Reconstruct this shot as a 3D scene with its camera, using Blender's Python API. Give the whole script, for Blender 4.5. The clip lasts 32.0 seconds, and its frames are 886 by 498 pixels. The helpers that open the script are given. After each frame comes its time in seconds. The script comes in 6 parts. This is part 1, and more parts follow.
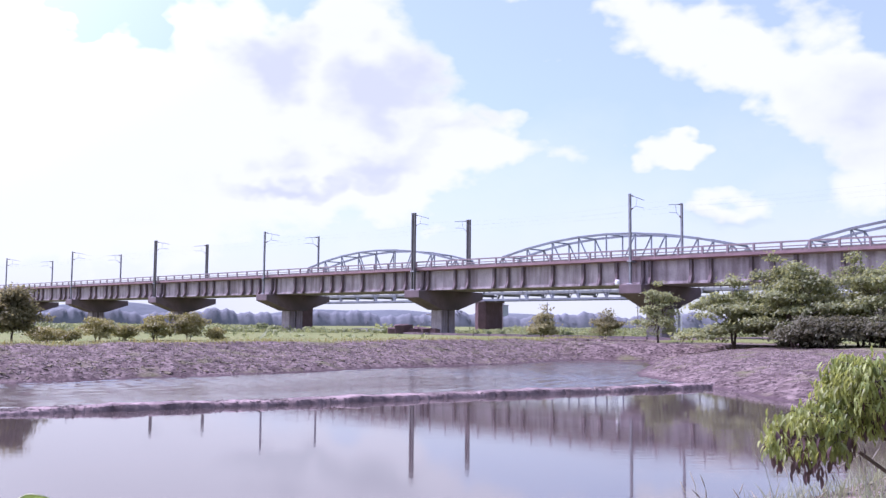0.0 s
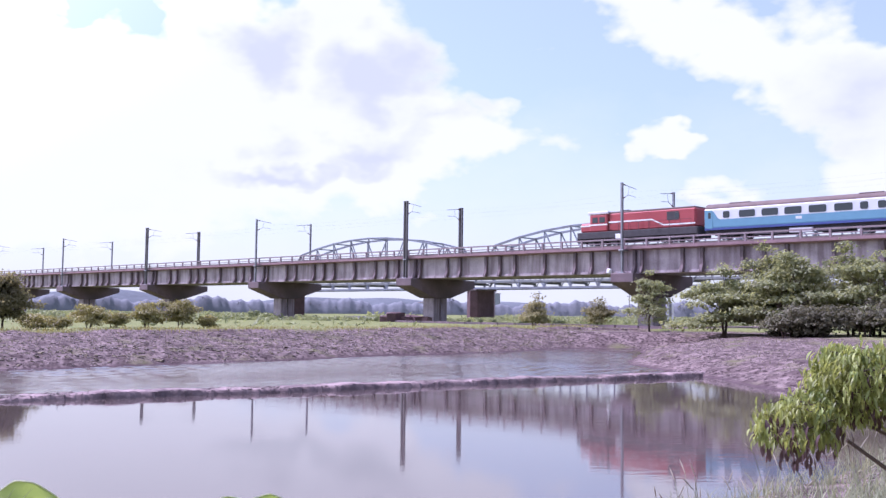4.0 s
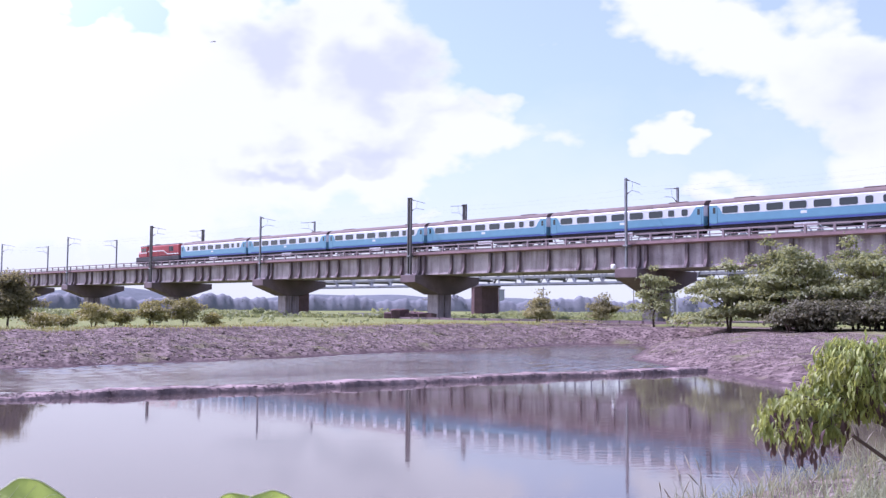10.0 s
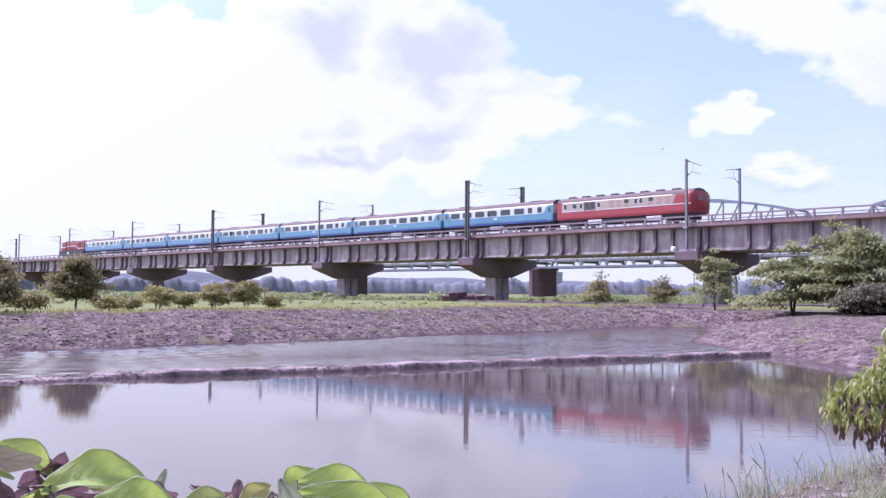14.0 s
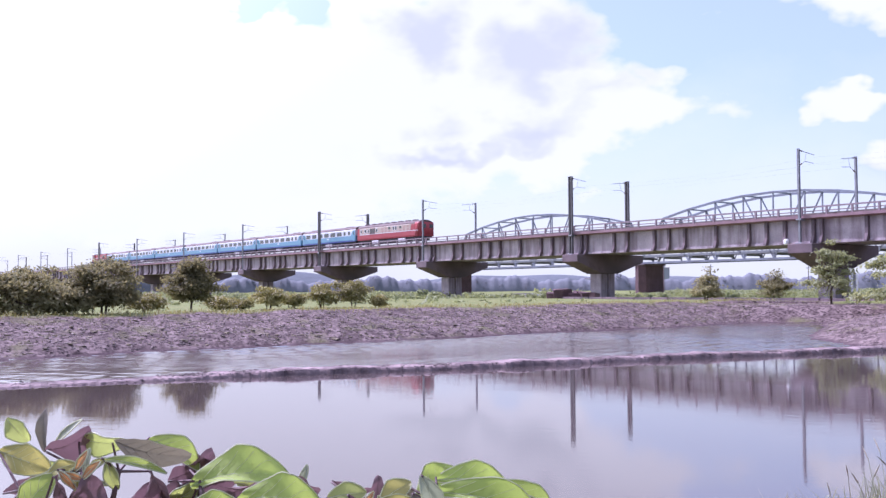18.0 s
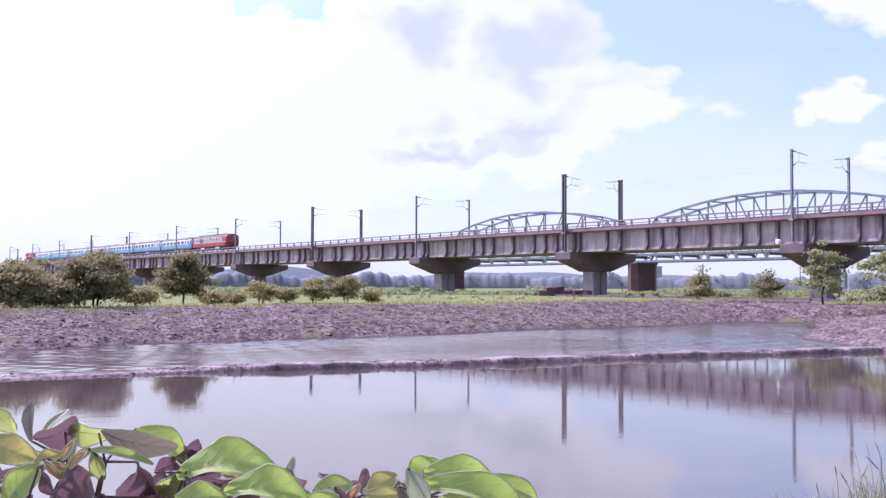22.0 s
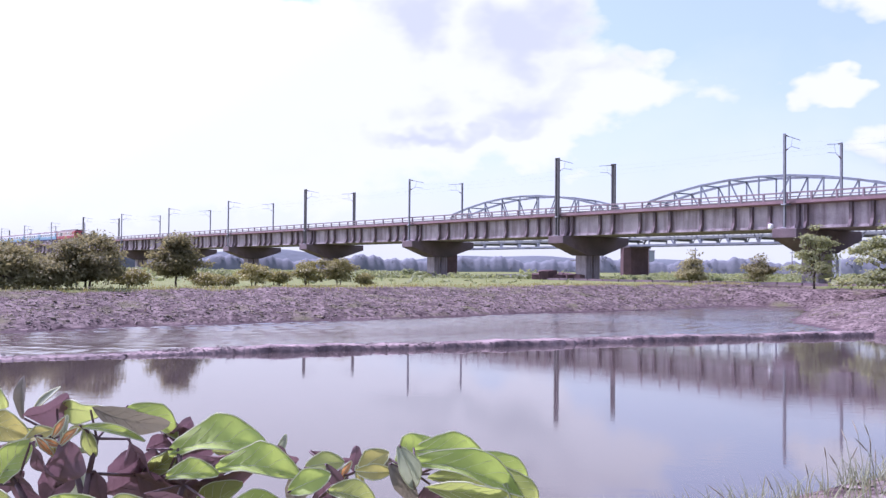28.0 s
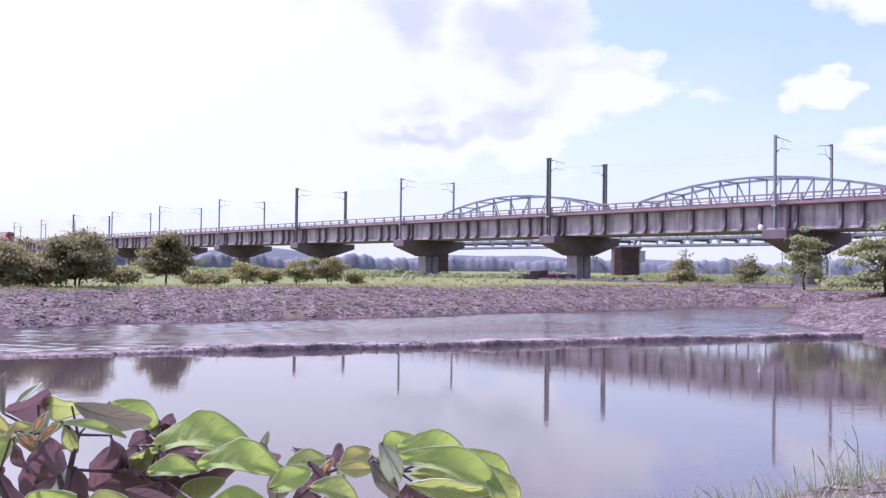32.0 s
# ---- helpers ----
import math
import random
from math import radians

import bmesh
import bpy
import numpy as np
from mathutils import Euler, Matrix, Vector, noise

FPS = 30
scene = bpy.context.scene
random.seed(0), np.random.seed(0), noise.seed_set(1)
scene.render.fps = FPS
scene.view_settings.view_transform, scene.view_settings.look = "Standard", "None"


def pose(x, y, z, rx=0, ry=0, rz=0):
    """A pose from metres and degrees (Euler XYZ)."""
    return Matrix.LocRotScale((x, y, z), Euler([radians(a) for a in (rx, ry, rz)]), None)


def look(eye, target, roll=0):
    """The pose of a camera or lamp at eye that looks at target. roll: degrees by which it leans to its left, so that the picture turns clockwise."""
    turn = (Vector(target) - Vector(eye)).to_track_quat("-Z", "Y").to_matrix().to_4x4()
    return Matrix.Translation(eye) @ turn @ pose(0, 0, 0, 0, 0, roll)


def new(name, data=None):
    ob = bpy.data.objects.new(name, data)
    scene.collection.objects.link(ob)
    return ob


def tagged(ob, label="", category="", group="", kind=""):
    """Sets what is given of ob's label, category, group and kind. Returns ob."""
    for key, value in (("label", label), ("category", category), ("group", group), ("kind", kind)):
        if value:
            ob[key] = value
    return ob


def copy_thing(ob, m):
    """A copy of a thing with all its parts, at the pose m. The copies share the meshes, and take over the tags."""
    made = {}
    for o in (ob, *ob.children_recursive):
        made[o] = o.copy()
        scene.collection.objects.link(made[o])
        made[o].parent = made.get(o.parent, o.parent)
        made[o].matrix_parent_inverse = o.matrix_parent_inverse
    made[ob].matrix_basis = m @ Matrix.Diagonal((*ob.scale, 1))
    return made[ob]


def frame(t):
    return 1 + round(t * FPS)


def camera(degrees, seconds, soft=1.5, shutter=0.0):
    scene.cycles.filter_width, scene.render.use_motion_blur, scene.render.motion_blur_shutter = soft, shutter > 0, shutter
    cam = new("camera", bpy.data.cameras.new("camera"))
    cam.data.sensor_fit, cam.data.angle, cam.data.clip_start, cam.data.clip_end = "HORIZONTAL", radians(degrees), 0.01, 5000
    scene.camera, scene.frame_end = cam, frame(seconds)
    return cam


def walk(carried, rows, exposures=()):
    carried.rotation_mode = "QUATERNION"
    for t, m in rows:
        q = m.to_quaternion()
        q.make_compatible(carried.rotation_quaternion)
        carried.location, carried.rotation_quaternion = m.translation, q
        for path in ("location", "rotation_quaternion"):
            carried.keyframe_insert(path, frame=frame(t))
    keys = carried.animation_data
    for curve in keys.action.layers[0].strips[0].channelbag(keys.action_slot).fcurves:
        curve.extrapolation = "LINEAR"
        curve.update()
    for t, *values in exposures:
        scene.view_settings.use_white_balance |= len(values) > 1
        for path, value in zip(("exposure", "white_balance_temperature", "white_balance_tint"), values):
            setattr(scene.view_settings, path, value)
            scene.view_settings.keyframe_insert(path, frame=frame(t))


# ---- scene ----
# ================= camera =================
EXPOSURE, KELVIN, TINT = 1.04, 5320, 47
cam = camera(49.0, 32.0, soft=1.4)
PATH = [  # seconds, place, then yaw, pitch and roll in degrees
    (0, 0.033, 0.033, 2.113, 44.51, 4.48, -0.53),
    (0.5, 0.033, 0.032, 2.113, 44.49, 4.20, -0.46),
    (1, 0.032, 0.032, 2.113, 44.39, 4.23, -0.55),
    (1.5, 0.032, 0.031, 2.113, 44.17, 4.18, -0.68),
    (2, 0.032, 0.031, 2.113, 43.98, 4.01, -0.78),
    (2.5, 0.031, 0.030, 2.113, 44.00, 3.97, -0.68),
    (3, 0.031, 0.030, 2.113, 44.21, 3.79, -0.66),
    (3.5, 0.033, 0.032, 2.113, 44.09, 3.75, -0.67),
    (5.5, 0.040, 0.038, 2.113, 43.99, 3.96, -0.76),
    (6, 0.041, 0.040, 2.113, 44.09, 3.88, -0.74),
    (6.5, 0.043, 0.042, 2.112, 43.93, 3.91, -0.84),
    (7, 0.045, 0.043, 2.112, 43.93, 3.81, -0.86),
    (7.5, 0.043, 0.042, 2.113, 43.88, 3.81, -0.81),
    (8, 0.042, 0.040, 2.114, 43.80, 3.75, -0.77),
    (8.5, 0.040, 0.039, 2.115, 44.02, 3.72, -0.64),
    (9, 0.039, 0.038, 2.116, 44.04, 3.62, -0.32),
    (9.5, 0.038, 0.037, 2.115, 44.07, 3.60, -0.30),
    (10, 0.037, 0.036, 2.114, 44.29, 3.58, -0.40),
    (10.5, 0.036, 0.035, 2.112, 44.66, 3.39, -0.42),
    (11, 0.034, 0.035, 2.111, 45.26, 3.23, -0.40),
    (11.5, 0.033, 0.034, 2.109, 45.80, 3.08, -0.18),
    (12, 0.033, 0.034, 2.108, 45.99, 2.99, -0.40),
    (12.5, 0.032, 0.033, 2.107, 46.21, 2.89, -0.55),
    (13, 0.031, 0.033, 2.105, 46.60, 2.73, -0.56),
    (13.5, 0.027, 0.030, 2.105, 47.14, 2.55, -0.44),
    (14, 0.024, 0.027, 2.105, 47.68, 2.55, -0.41),
    (14.5, 0.014, 0.016, 2.104, 48.45, 2.48, -0.40),
    (16.5, 0.009, 0.011, 2.103, 51.56, 1.94, -0.35),
    (17, 0.001, 0.001, 2.103, 52.57, 1.96, -0.06),
    (17.5, -0.004, -0.005, 2.103, 53.66, 2.37, 0.35),
    (18, -0.004, -0.005, 2.103, 53.80, 2.42, 0.32),
    (18.5, -0.004, -0.005, 2.102, 53.75, 2.60, 0.16),
    (19, -0.003, -0.005, 2.102, 53.65, 2.60, 0.15),
    (19.5, -0.003, -0.004, 2.102, 53.57, 2.42, -0.03),
    (20, -0.002, -0.003, 2.102, 53.49, 2.31, -0.15),
    (20.5, -0.002, -0.002, 2.101, 53.54, 2.15, -0.14),
    (21, -0.001, -0.002, 2.101, 53.39, 2.15, -0.26),
    (21.5, -0.001, -0.001, 2.100, 53.44, 2.12, -0.21),
    (22, -0.000, -0.000, 2.100, 53.37, 2.21, -0.27),
    (22.5, -0.000, -0.000, 2.100, 53.17, 2.05, -0.45),
    (23, -0.000, -0.000, 2.100, 53.15, 2.00, -0.55),
    (23.5, -0.000, -0.000, 2.100, 53.15, 1.73, -0.53),
    (24, -0.000, -0.000, 2.100, 52.95, 1.56, -0.61),
    (24.5, -0.000, -0.000, 2.099, 53.10, 1.43, -0.54),
    (25, -0.000, -0.000, 2.097, 52.95, 1.31, -0.48),
    (25.5, -0.000, -0.000, 2.096, 52.94, 1.27, -0.50),
    (27.5, -0.000, -0.000, 2.090, 53.07, 1.20, -0.41),
    (28, -0.000, -0.000, 2.088, 52.95, 1.23, -0.49),
    (28.5, 0.001, 0.001, 2.088, 52.83, 1.13, -0.49),
    (29, 0.001, 0.002, 2.088, 52.74, 1.15, -0.56),
    (29.5, 0.002, 0.003, 2.088, 52.76, 1.13, -0.44),
    (30, 0.003, 0.004, 2.088, 52.71, 1.12, -0.59),
    (30.5, 0.004, 0.006, 2.088, 52.75, 1.08, -0.57),
    (31, 0.005, 0.007, 2.088, 52.52, 1.01, -0.64),
    (31.5, 0.006, 0.008, 2.088, 52.45, 1.08, -0.82),
    (32, 0.007, 0.009, 2.088, 52.43, 1.20, -0.76),
]
walk(cam, [(t, pose(x, y, z, 90 + pitch, roll, yaw)) for t, x, y, z, yaw, pitch, roll in PATH],
     exposures=[(0.0, EXPOSURE, KELVIN, TINT), (32.0, EXPOSURE, KELVIN, TINT)])


# ================= sky and sun =================
SUN_AZ = 114.0   # degrees left of +y
SUN_EL = 53.0


def build_world():
    w = bpy.data.worlds.new("sky")
    scene.world = w
    w.use_nodes = True
    nt = w.node_tree
    nt.nodes.clear()
    N, L = nt.nodes.new, nt.links.new

    def math_node(op, a, b=None, c=None, clamp=False):
        n = N("ShaderNodeMath")
        n.operation, n.use_clamp = op, clamp
        for i, v in enumerate((a, b, c)):
            if v is None:
                continue
            if hasattr(v, "links"):
                L(v, n.inputs[i])
            else:
                n.inputs[i].default_value = v
        return n.outputs[0]

    out, bg = N("ShaderNodeOutputWorld"), N("ShaderNodeBackground")
    sky = N("ShaderNodeTexSky")
    sky.sky_type, sky.sun_disc = "NISHITA", False
    sky.sun_elevation, sky.sun_rotation = radians(SUN_EL), radians(-SUN_AZ)
    sky.air_density, sky.dust_density, sky.ozone_density = 1.0, 2.5, 1.0
    tc = N("ShaderNodeTexCoord")
    sep = N("ShaderNodeSeparateXYZ")
    L(tc.outputs["Generated"], sep.inputs[0])
    az = math_node("MULTIPLY", math_node("ARCTAN2", math_node("MULTIPLY", sep.outputs[0], -1.0), sep.outputs[1]), 57.2958)
    el = math_node("MULTIPLY", math_node("ARCSINE", sep.outputs[2]), 57.2958)
    # wispy distortion of the cloud outlines
    stretch = N("ShaderNodeMapping")
    stretch.inputs["Scale"].default_value = (1, 1, 1.6)
    L(tc.outputs["Generated"], stretch.inputs[0])

    def fbm(scale, detail, rough=0.6, shift=0.0):
        n = N("ShaderNodeTexNoise")
        n.inputs["Scale"].default_value, n.inputs["Detail"].default_value, n.inputs["Roughness"].default_value = scale, detail, rough
        m = N("ShaderNodeMapping")
        m.inputs["Location"].default_value = (shift, shift * 0.7, -shift)
        L(stretch.outputs[0], m.inputs[0])
        L(m.outputs[0], n.inputs["Vector"])
        return n.outputs["Fac"]
    big, fine = fbm(9.0, 5, 0.55), fbm(24.0, 4, 0.6, 3.1)
    warp_a = math_node("MULTIPLY", math_node("SUBTRACT", fbm(15.0, 3, 0.55, 7.7), 0.5), 6.5)
    warp_e = math_node("MULTIPLY", math_node("SUBTRACT", fbm(15.0, 3, 0.55, 12.3), 0.5), 5.5)
    comb = N("ShaderNodeCombineXYZ")
    L(math_node("ADD", az, warp_a), comb.inputs[0])
    L(math_node("ADD", el, warp_e), comb.inputs[1])

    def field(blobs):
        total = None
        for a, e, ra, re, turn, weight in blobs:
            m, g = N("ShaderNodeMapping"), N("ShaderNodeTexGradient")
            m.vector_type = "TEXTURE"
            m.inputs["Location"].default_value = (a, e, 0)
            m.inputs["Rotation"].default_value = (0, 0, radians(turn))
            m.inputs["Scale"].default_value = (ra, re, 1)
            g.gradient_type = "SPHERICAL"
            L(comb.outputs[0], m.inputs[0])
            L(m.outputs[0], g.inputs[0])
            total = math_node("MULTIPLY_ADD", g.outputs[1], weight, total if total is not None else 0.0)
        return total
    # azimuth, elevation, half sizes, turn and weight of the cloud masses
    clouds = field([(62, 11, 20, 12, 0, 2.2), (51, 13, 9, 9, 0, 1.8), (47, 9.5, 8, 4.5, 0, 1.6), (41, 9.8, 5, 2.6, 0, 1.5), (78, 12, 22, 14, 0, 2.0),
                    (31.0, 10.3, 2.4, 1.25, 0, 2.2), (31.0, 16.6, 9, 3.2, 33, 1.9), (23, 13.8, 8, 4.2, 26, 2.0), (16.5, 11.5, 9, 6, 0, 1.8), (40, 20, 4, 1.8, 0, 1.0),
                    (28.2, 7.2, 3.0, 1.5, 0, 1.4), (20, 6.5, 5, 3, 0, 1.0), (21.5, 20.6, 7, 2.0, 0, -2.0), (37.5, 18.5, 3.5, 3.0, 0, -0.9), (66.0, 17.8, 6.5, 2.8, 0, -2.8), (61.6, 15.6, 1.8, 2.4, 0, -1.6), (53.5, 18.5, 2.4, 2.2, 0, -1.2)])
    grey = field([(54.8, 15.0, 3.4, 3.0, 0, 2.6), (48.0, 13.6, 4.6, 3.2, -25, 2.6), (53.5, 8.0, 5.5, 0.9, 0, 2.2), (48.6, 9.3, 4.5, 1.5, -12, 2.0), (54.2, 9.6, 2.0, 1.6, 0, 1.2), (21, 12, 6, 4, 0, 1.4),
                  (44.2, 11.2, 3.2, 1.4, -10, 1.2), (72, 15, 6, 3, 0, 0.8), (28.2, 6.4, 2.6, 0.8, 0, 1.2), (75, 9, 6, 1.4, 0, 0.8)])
    # scattered clouds all round
    around = math_node("MULTIPLY", math_node("SUBTRACT", big, 0.56), 2.2)
    lump = math_node("MULTIPLY_ADD", math_node("SUBTRACT", fine, 0.5), 0.9, around)
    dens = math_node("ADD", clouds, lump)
    ramp = N("ShaderNodeMapRange")
    ramp.interpolation_type = "SMOOTHSTEP"
    ramp.inputs["From Min"].default_value, ramp.inputs["From Max"].default_value = -0.12, 1.05
    L(dens, ramp.inputs["Value"])
    # thin haze towards the skyline
    haze = N("ShaderNodeMapRange")
    haze.inputs["From Min"].default_value, haze.inputs["From Max"].default_value = 0.0, 13.0
    haze.inputs["To Min"].default_value, haze.inputs["To Max"].default_value = 0.84, 0.33
    L(math_node("MULTIPLY_ADD", math_node("SUBTRACT", fbm(7.0, 5, 0.6, 21.0), 0.5), 9.0, el), haze.inputs["Value"])
    cover = math_node("MAXIMUM", ramp.outputs[0], haze.outputs[0], clamp=True)
    shade = N("ShaderNodeMapRange")
    shade.interpolation_type = "SMOOTHSTEP"
    shade.inputs["From Min"].default_value, shade.inputs["From Max"].default_value = 0.1, 2.0
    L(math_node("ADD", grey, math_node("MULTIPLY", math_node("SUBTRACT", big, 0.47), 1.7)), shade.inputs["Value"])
    cloud_col = N("ShaderNodeMix")
    cloud_col.data_type = "RGBA"
    cloud_col.inputs["A"].default_value = (CLOUD * 0.92, CLOUD, CLOUD * 0.80, 1)
    cloud_col.inputs["B"].default_value = (CLOUD * 0.695, CLOUD * 0.775, CLOUD * 0.635, 1)
    L(shade.outputs[0], cloud_col.inputs["Factor"])
    mix = N("ShaderNodeMix")
    mix.data_type = "RGBA"
    L(cover, mix.inputs["Factor"])
    soft = N("ShaderNodeMix")                 # moist air: a paler, greener blue
    soft.data_type, soft.blend_type = "RGBA", "MULTIPLY"
    soft.inputs["Factor"].default_value = 1.0
    soft.inputs["B"].default_value = (0.84, 1.0, 0.91, 1)
    L(sky.outputs[0], soft.inputs["A"])
    L(soft.outputs["Result"], mix.inputs["A"])
    # clouds shine brighter round the sun
    toward = N("ShaderNodeVectorMath")
    toward.operation = "DOT_PRODUCT"
    L(tc.outputs["Generated"], toward.inputs[0])
    a, e = radians(SUN_AZ), radians(SUN_EL)
    toward.inputs[1].default_value = (-math.sin(a) * math.cos(e), math.cos(a) * math.cos(e), math.sin(e))
    glow = N("ShaderNodeMapRange")
    glow.interpolation_type = "SMOOTHSTEP"
    glow.inputs["From Min"].default_value, glow.inputs["From Max"].default_value = 0.5, 1.0
    glow.inputs["To Min"].default_value, glow.inputs["To Max"].default_value = 1.0, 4.2
    L(toward.outputs["Value"], glow.inputs["Value"])
    lit = N("ShaderNodeVectorMath")
    lit.operation = "SCALE"
    L(cloud_col.outputs["Result"], lit.inputs[0])
    L(glow.outputs[0], lit.inputs["Scale"])
    L(lit.outputs[0], mix.inputs["B"])
    L(mix.outputs["Result"], bg.inputs["Color"])
    bg.inputs["Strength"].default_value = 0.1
    L(bg.outputs[0], out.inputs[0])


CLOUD = 5.1
build_world()
sun = new("sun", bpy.data.lights.new("sun", "SUN"))
sun.data.energy, sun.data.angle, sun.data.color = 3.2, radians(0.6), (1.0, 0.95, 0.87)
_a, _e = radians(SUN_AZ), radians(SUN_EL)
sun.matrix_world = look((0, 0, 60), (60 * math.sin(_a) * math.cos(_e), -60 * math.cos(_a) * math.cos(_e), 60 - 60 * math.sin(_e)))

# ================= materials =================


def mat(name, colour, rough=0.6, metal=0.0, vary=0.15, scale=4.0, fine=40.0, bump=0.15, coat=0.0, translucent=None, per_piece=0.0, second=None,
        second_scale=0.6, spec=0.5, streaks=False):
    """A surface with grain and stains at two scales, and optional relief, translucency and a second patchy colour."""
    m = bpy.data.materials.new(name)
    m.use_nodes = True
    nt = m.node_tree
    N, L = nt.nodes.new, nt.links.new
    b = nt.nodes["Principled BSDF"]
    b.inputs["Roughness"].default_value, b.inputs["Metallic"].default_value = rough, metal
    b.inputs["Specular IOR Level"].default_value = spec
    b.inputs["Coat Weight"].default_value = coat
    tc = N("ShaderNodeTexCoord")
    n1, n2 = N("ShaderNodeTexNoise"), N("ShaderNodeTexNoise")
    for n, sc, de in ((n1, scale, 6), (n2, fine, 3)):
        n.inputs["Scale"].default_value, n.inputs["Detail"].default_value = sc, de
        L(tc.outputs["Object"], n.inputs["Vector"])
    add = N("ShaderNodeMath")
    add.operation = "MULTIPLY_ADD"
    L(n2.outputs["Fac"], add.inputs[0])
    add.inputs[1].default_value = 0.5
    L(n1.outputs["Fac"], add.inputs[2])
    rng = N("ShaderNodeMapRange")
    rng.inputs["From Min"].default_value, rng.inputs["From Max"].default_value = 0.45, 1.05
    rng.inputs["To Min"].default_value, rng.inputs["To Max"].default_value = 1 - vary, 1 + vary
    L(add.outputs[0], rng.inputs["Value"])
    base = None
    if second:
        n3, r3, mx = N("ShaderNodeTexNoise"), N("ShaderNodeMapRange"), N("ShaderNodeMix")
        n3.inputs["Scale"].default_value, n3.inputs["Detail"].default_value = second_scale, 5
        if streaks:                              # stains that run down the face
            run = N("ShaderNodeMapping")
            run.inputs["Scale"].default_value = (1.0, 1.0, 0.12)
            L(tc.outputs["Object"], run.inputs[0])
            L(run.outputs[0], n3.inputs["Vector"])
        else:
            L(tc.outputs["Object"], n3.inputs["Vector"])
        r3.inputs["From Min"].default_value, r3.inputs["From Max"].default_value = 0.42, 0.62
        L(n3.outputs["Fac"], r3.inputs["Value"])
        mx.data_type = "RGBA"
        mx.inputs["A"].default_value, mx.inputs["B"].default_value = (*colour, 1), (*second, 1)
        L(r3.outputs[0], mx.inputs["Factor"])
        base = mx.outputs["Result"]
    hsv = N("ShaderNodeHueSaturation")
    if base:
        L(base, hsv.inputs["Color"])
    else:
        hsv.inputs["Color"].default_value = (*colour, 1)
    value = rng.outputs[0]
    if per_piece:
        oi, pr, mu = N("ShaderNodeObjectInfo"), N("ShaderNodeMapRange"), N("ShaderNodeMath")
        geo, s2 = N("ShaderNodeNewGeometry"), N("ShaderNodeMath")
        s2.operation = "ADD"
        L(oi.outputs["Random"], s2.inputs[0])
        L(geo.outputs["Random Per Island"], s2.inputs[1])
        pr.inputs["From Max"].default_value = 2.0
        pr.inputs["To Min"].default_value, pr.inputs["To Max"].default_value = 1 - per_piece, 1 + per_piece
        L(s2.outputs[0], pr.inputs["Value"])
        mu.operation = "MULTIPLY"
        L(value, mu.inputs[0])
        L(pr.outputs[0], mu.inputs[1])
        value = mu.outputs[0]
    L(value, hsv.inputs["Value"])
    L(hsv.outputs[0], b.inputs["Base Color"])
    if bump:
        bp = N("ShaderNodeBump")
        bp.inputs["Strength"].default_value, bp.inputs["Distance"].default_value = bump, 0.05
        L(add.outputs[0], bp.inputs["Height"])
        L(bp.outputs[0], b.inputs["Normal"])
    if translucent:
        t, mx, out = N("ShaderNodeBsdfTranslucent"), N("ShaderNodeMixShader"), nt.nodes["Material Output"]
        t.inputs["Color"].default_value = (*translucent, 1)
        mx.inputs[0].default_value = 0.45
        L(b.outputs[0], mx.inputs[1])
        L(t.outputs[0], mx.inputs[2])
        L(mx.outputs[0], out.inputs["Surface"])
    return m


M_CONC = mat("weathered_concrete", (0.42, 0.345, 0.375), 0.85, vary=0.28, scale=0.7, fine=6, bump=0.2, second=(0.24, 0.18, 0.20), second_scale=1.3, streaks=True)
# Patchy stains, plus the shade on caps and ribs put into the dark tone.
M_CONC_DARK = mat("stained_shaded_concrete", (0.17, 0.12, 0.135), 0.9, vary=0.3, scale=0.8, fine=7, bump=0.25, second=(0.10, 0.08, 0.085), second_scale=0.4)
M_CORNICE = mat("reddish_concrete", (0.26, 0.16, 0.18), 0.85, vary=0.25, scale=0.8, fine=8)
M_RAIL = mat("railing_paint", (0.25, 0.19, 0.21), 0.6, vary=0.2, scale=2)
M_STEEL = mat("grey_steel", (0.22, 0.22, 0.24), 0.5, 0.4, vary=0.2, scale=2)
M_MAST = mat("galvanised_steel", (0.13, 0.12, 0.12), 0.55, 0.5, vary=0.2, scale=2)
M_WIRE = mat("dark_wire", (0.08, 0.08, 0.08), 0.6, 0.4)
M_INSUL = mat("brown_porcelain", (0.12, 0.06, 0.05), 0.3)
M_TRUSS = mat("pale_steel_paint", (0.20, 0.215, 0.27), 0.55, vary=0.2, scale=0.8, second=(0.15, 0.15, 0.18), second_scale=0.4)
M_BRICK = mat("dark_red_masonry", (0.10, 0.055, 0.06), 0.9, vary=0.3, scale=0.8, fine=5)
M_WHITE = mat("white_paint", (0.75, 0.75, 0.75), 0.45, vary=0.08, scale=1.5)
M_BLUE = mat("sky_blue_paint", (0.12, 0.27, 0.375), 0.35, vary=0.08, scale=1.0, bump=0.02)
M_NAVY = mat("navy_skirt_paint", (0.05, 0.075, 0.24), 0.4, vary=0.1, scale=1.0, bump=0.02)
M_COACH_WHITE = mat("coach_white_paint", (0.60, 0.61, 0.66), 0.35, vary=0.06, scale=1.0, bump=0.02)
M_ROOF = mat("dusty_brown_roof", (0.125, 0.085, 0.08), 0.8, vary=0.25, scale=0.8)
M_UNDER = mat("grimy_underframe", (0.05, 0.045, 0.05), 0.8, vary=0.3, scale=2)
M_GEAR = mat("pale_grey_equipment", (0.55, 0.53, 0.55), 0.6, vary=0.2, scale=2)
M_GLASS = mat("dark_window_glass", (0.02, 0.025, 0.03), 0.08, vary=0.05, bump=0.0, spec=0.8)
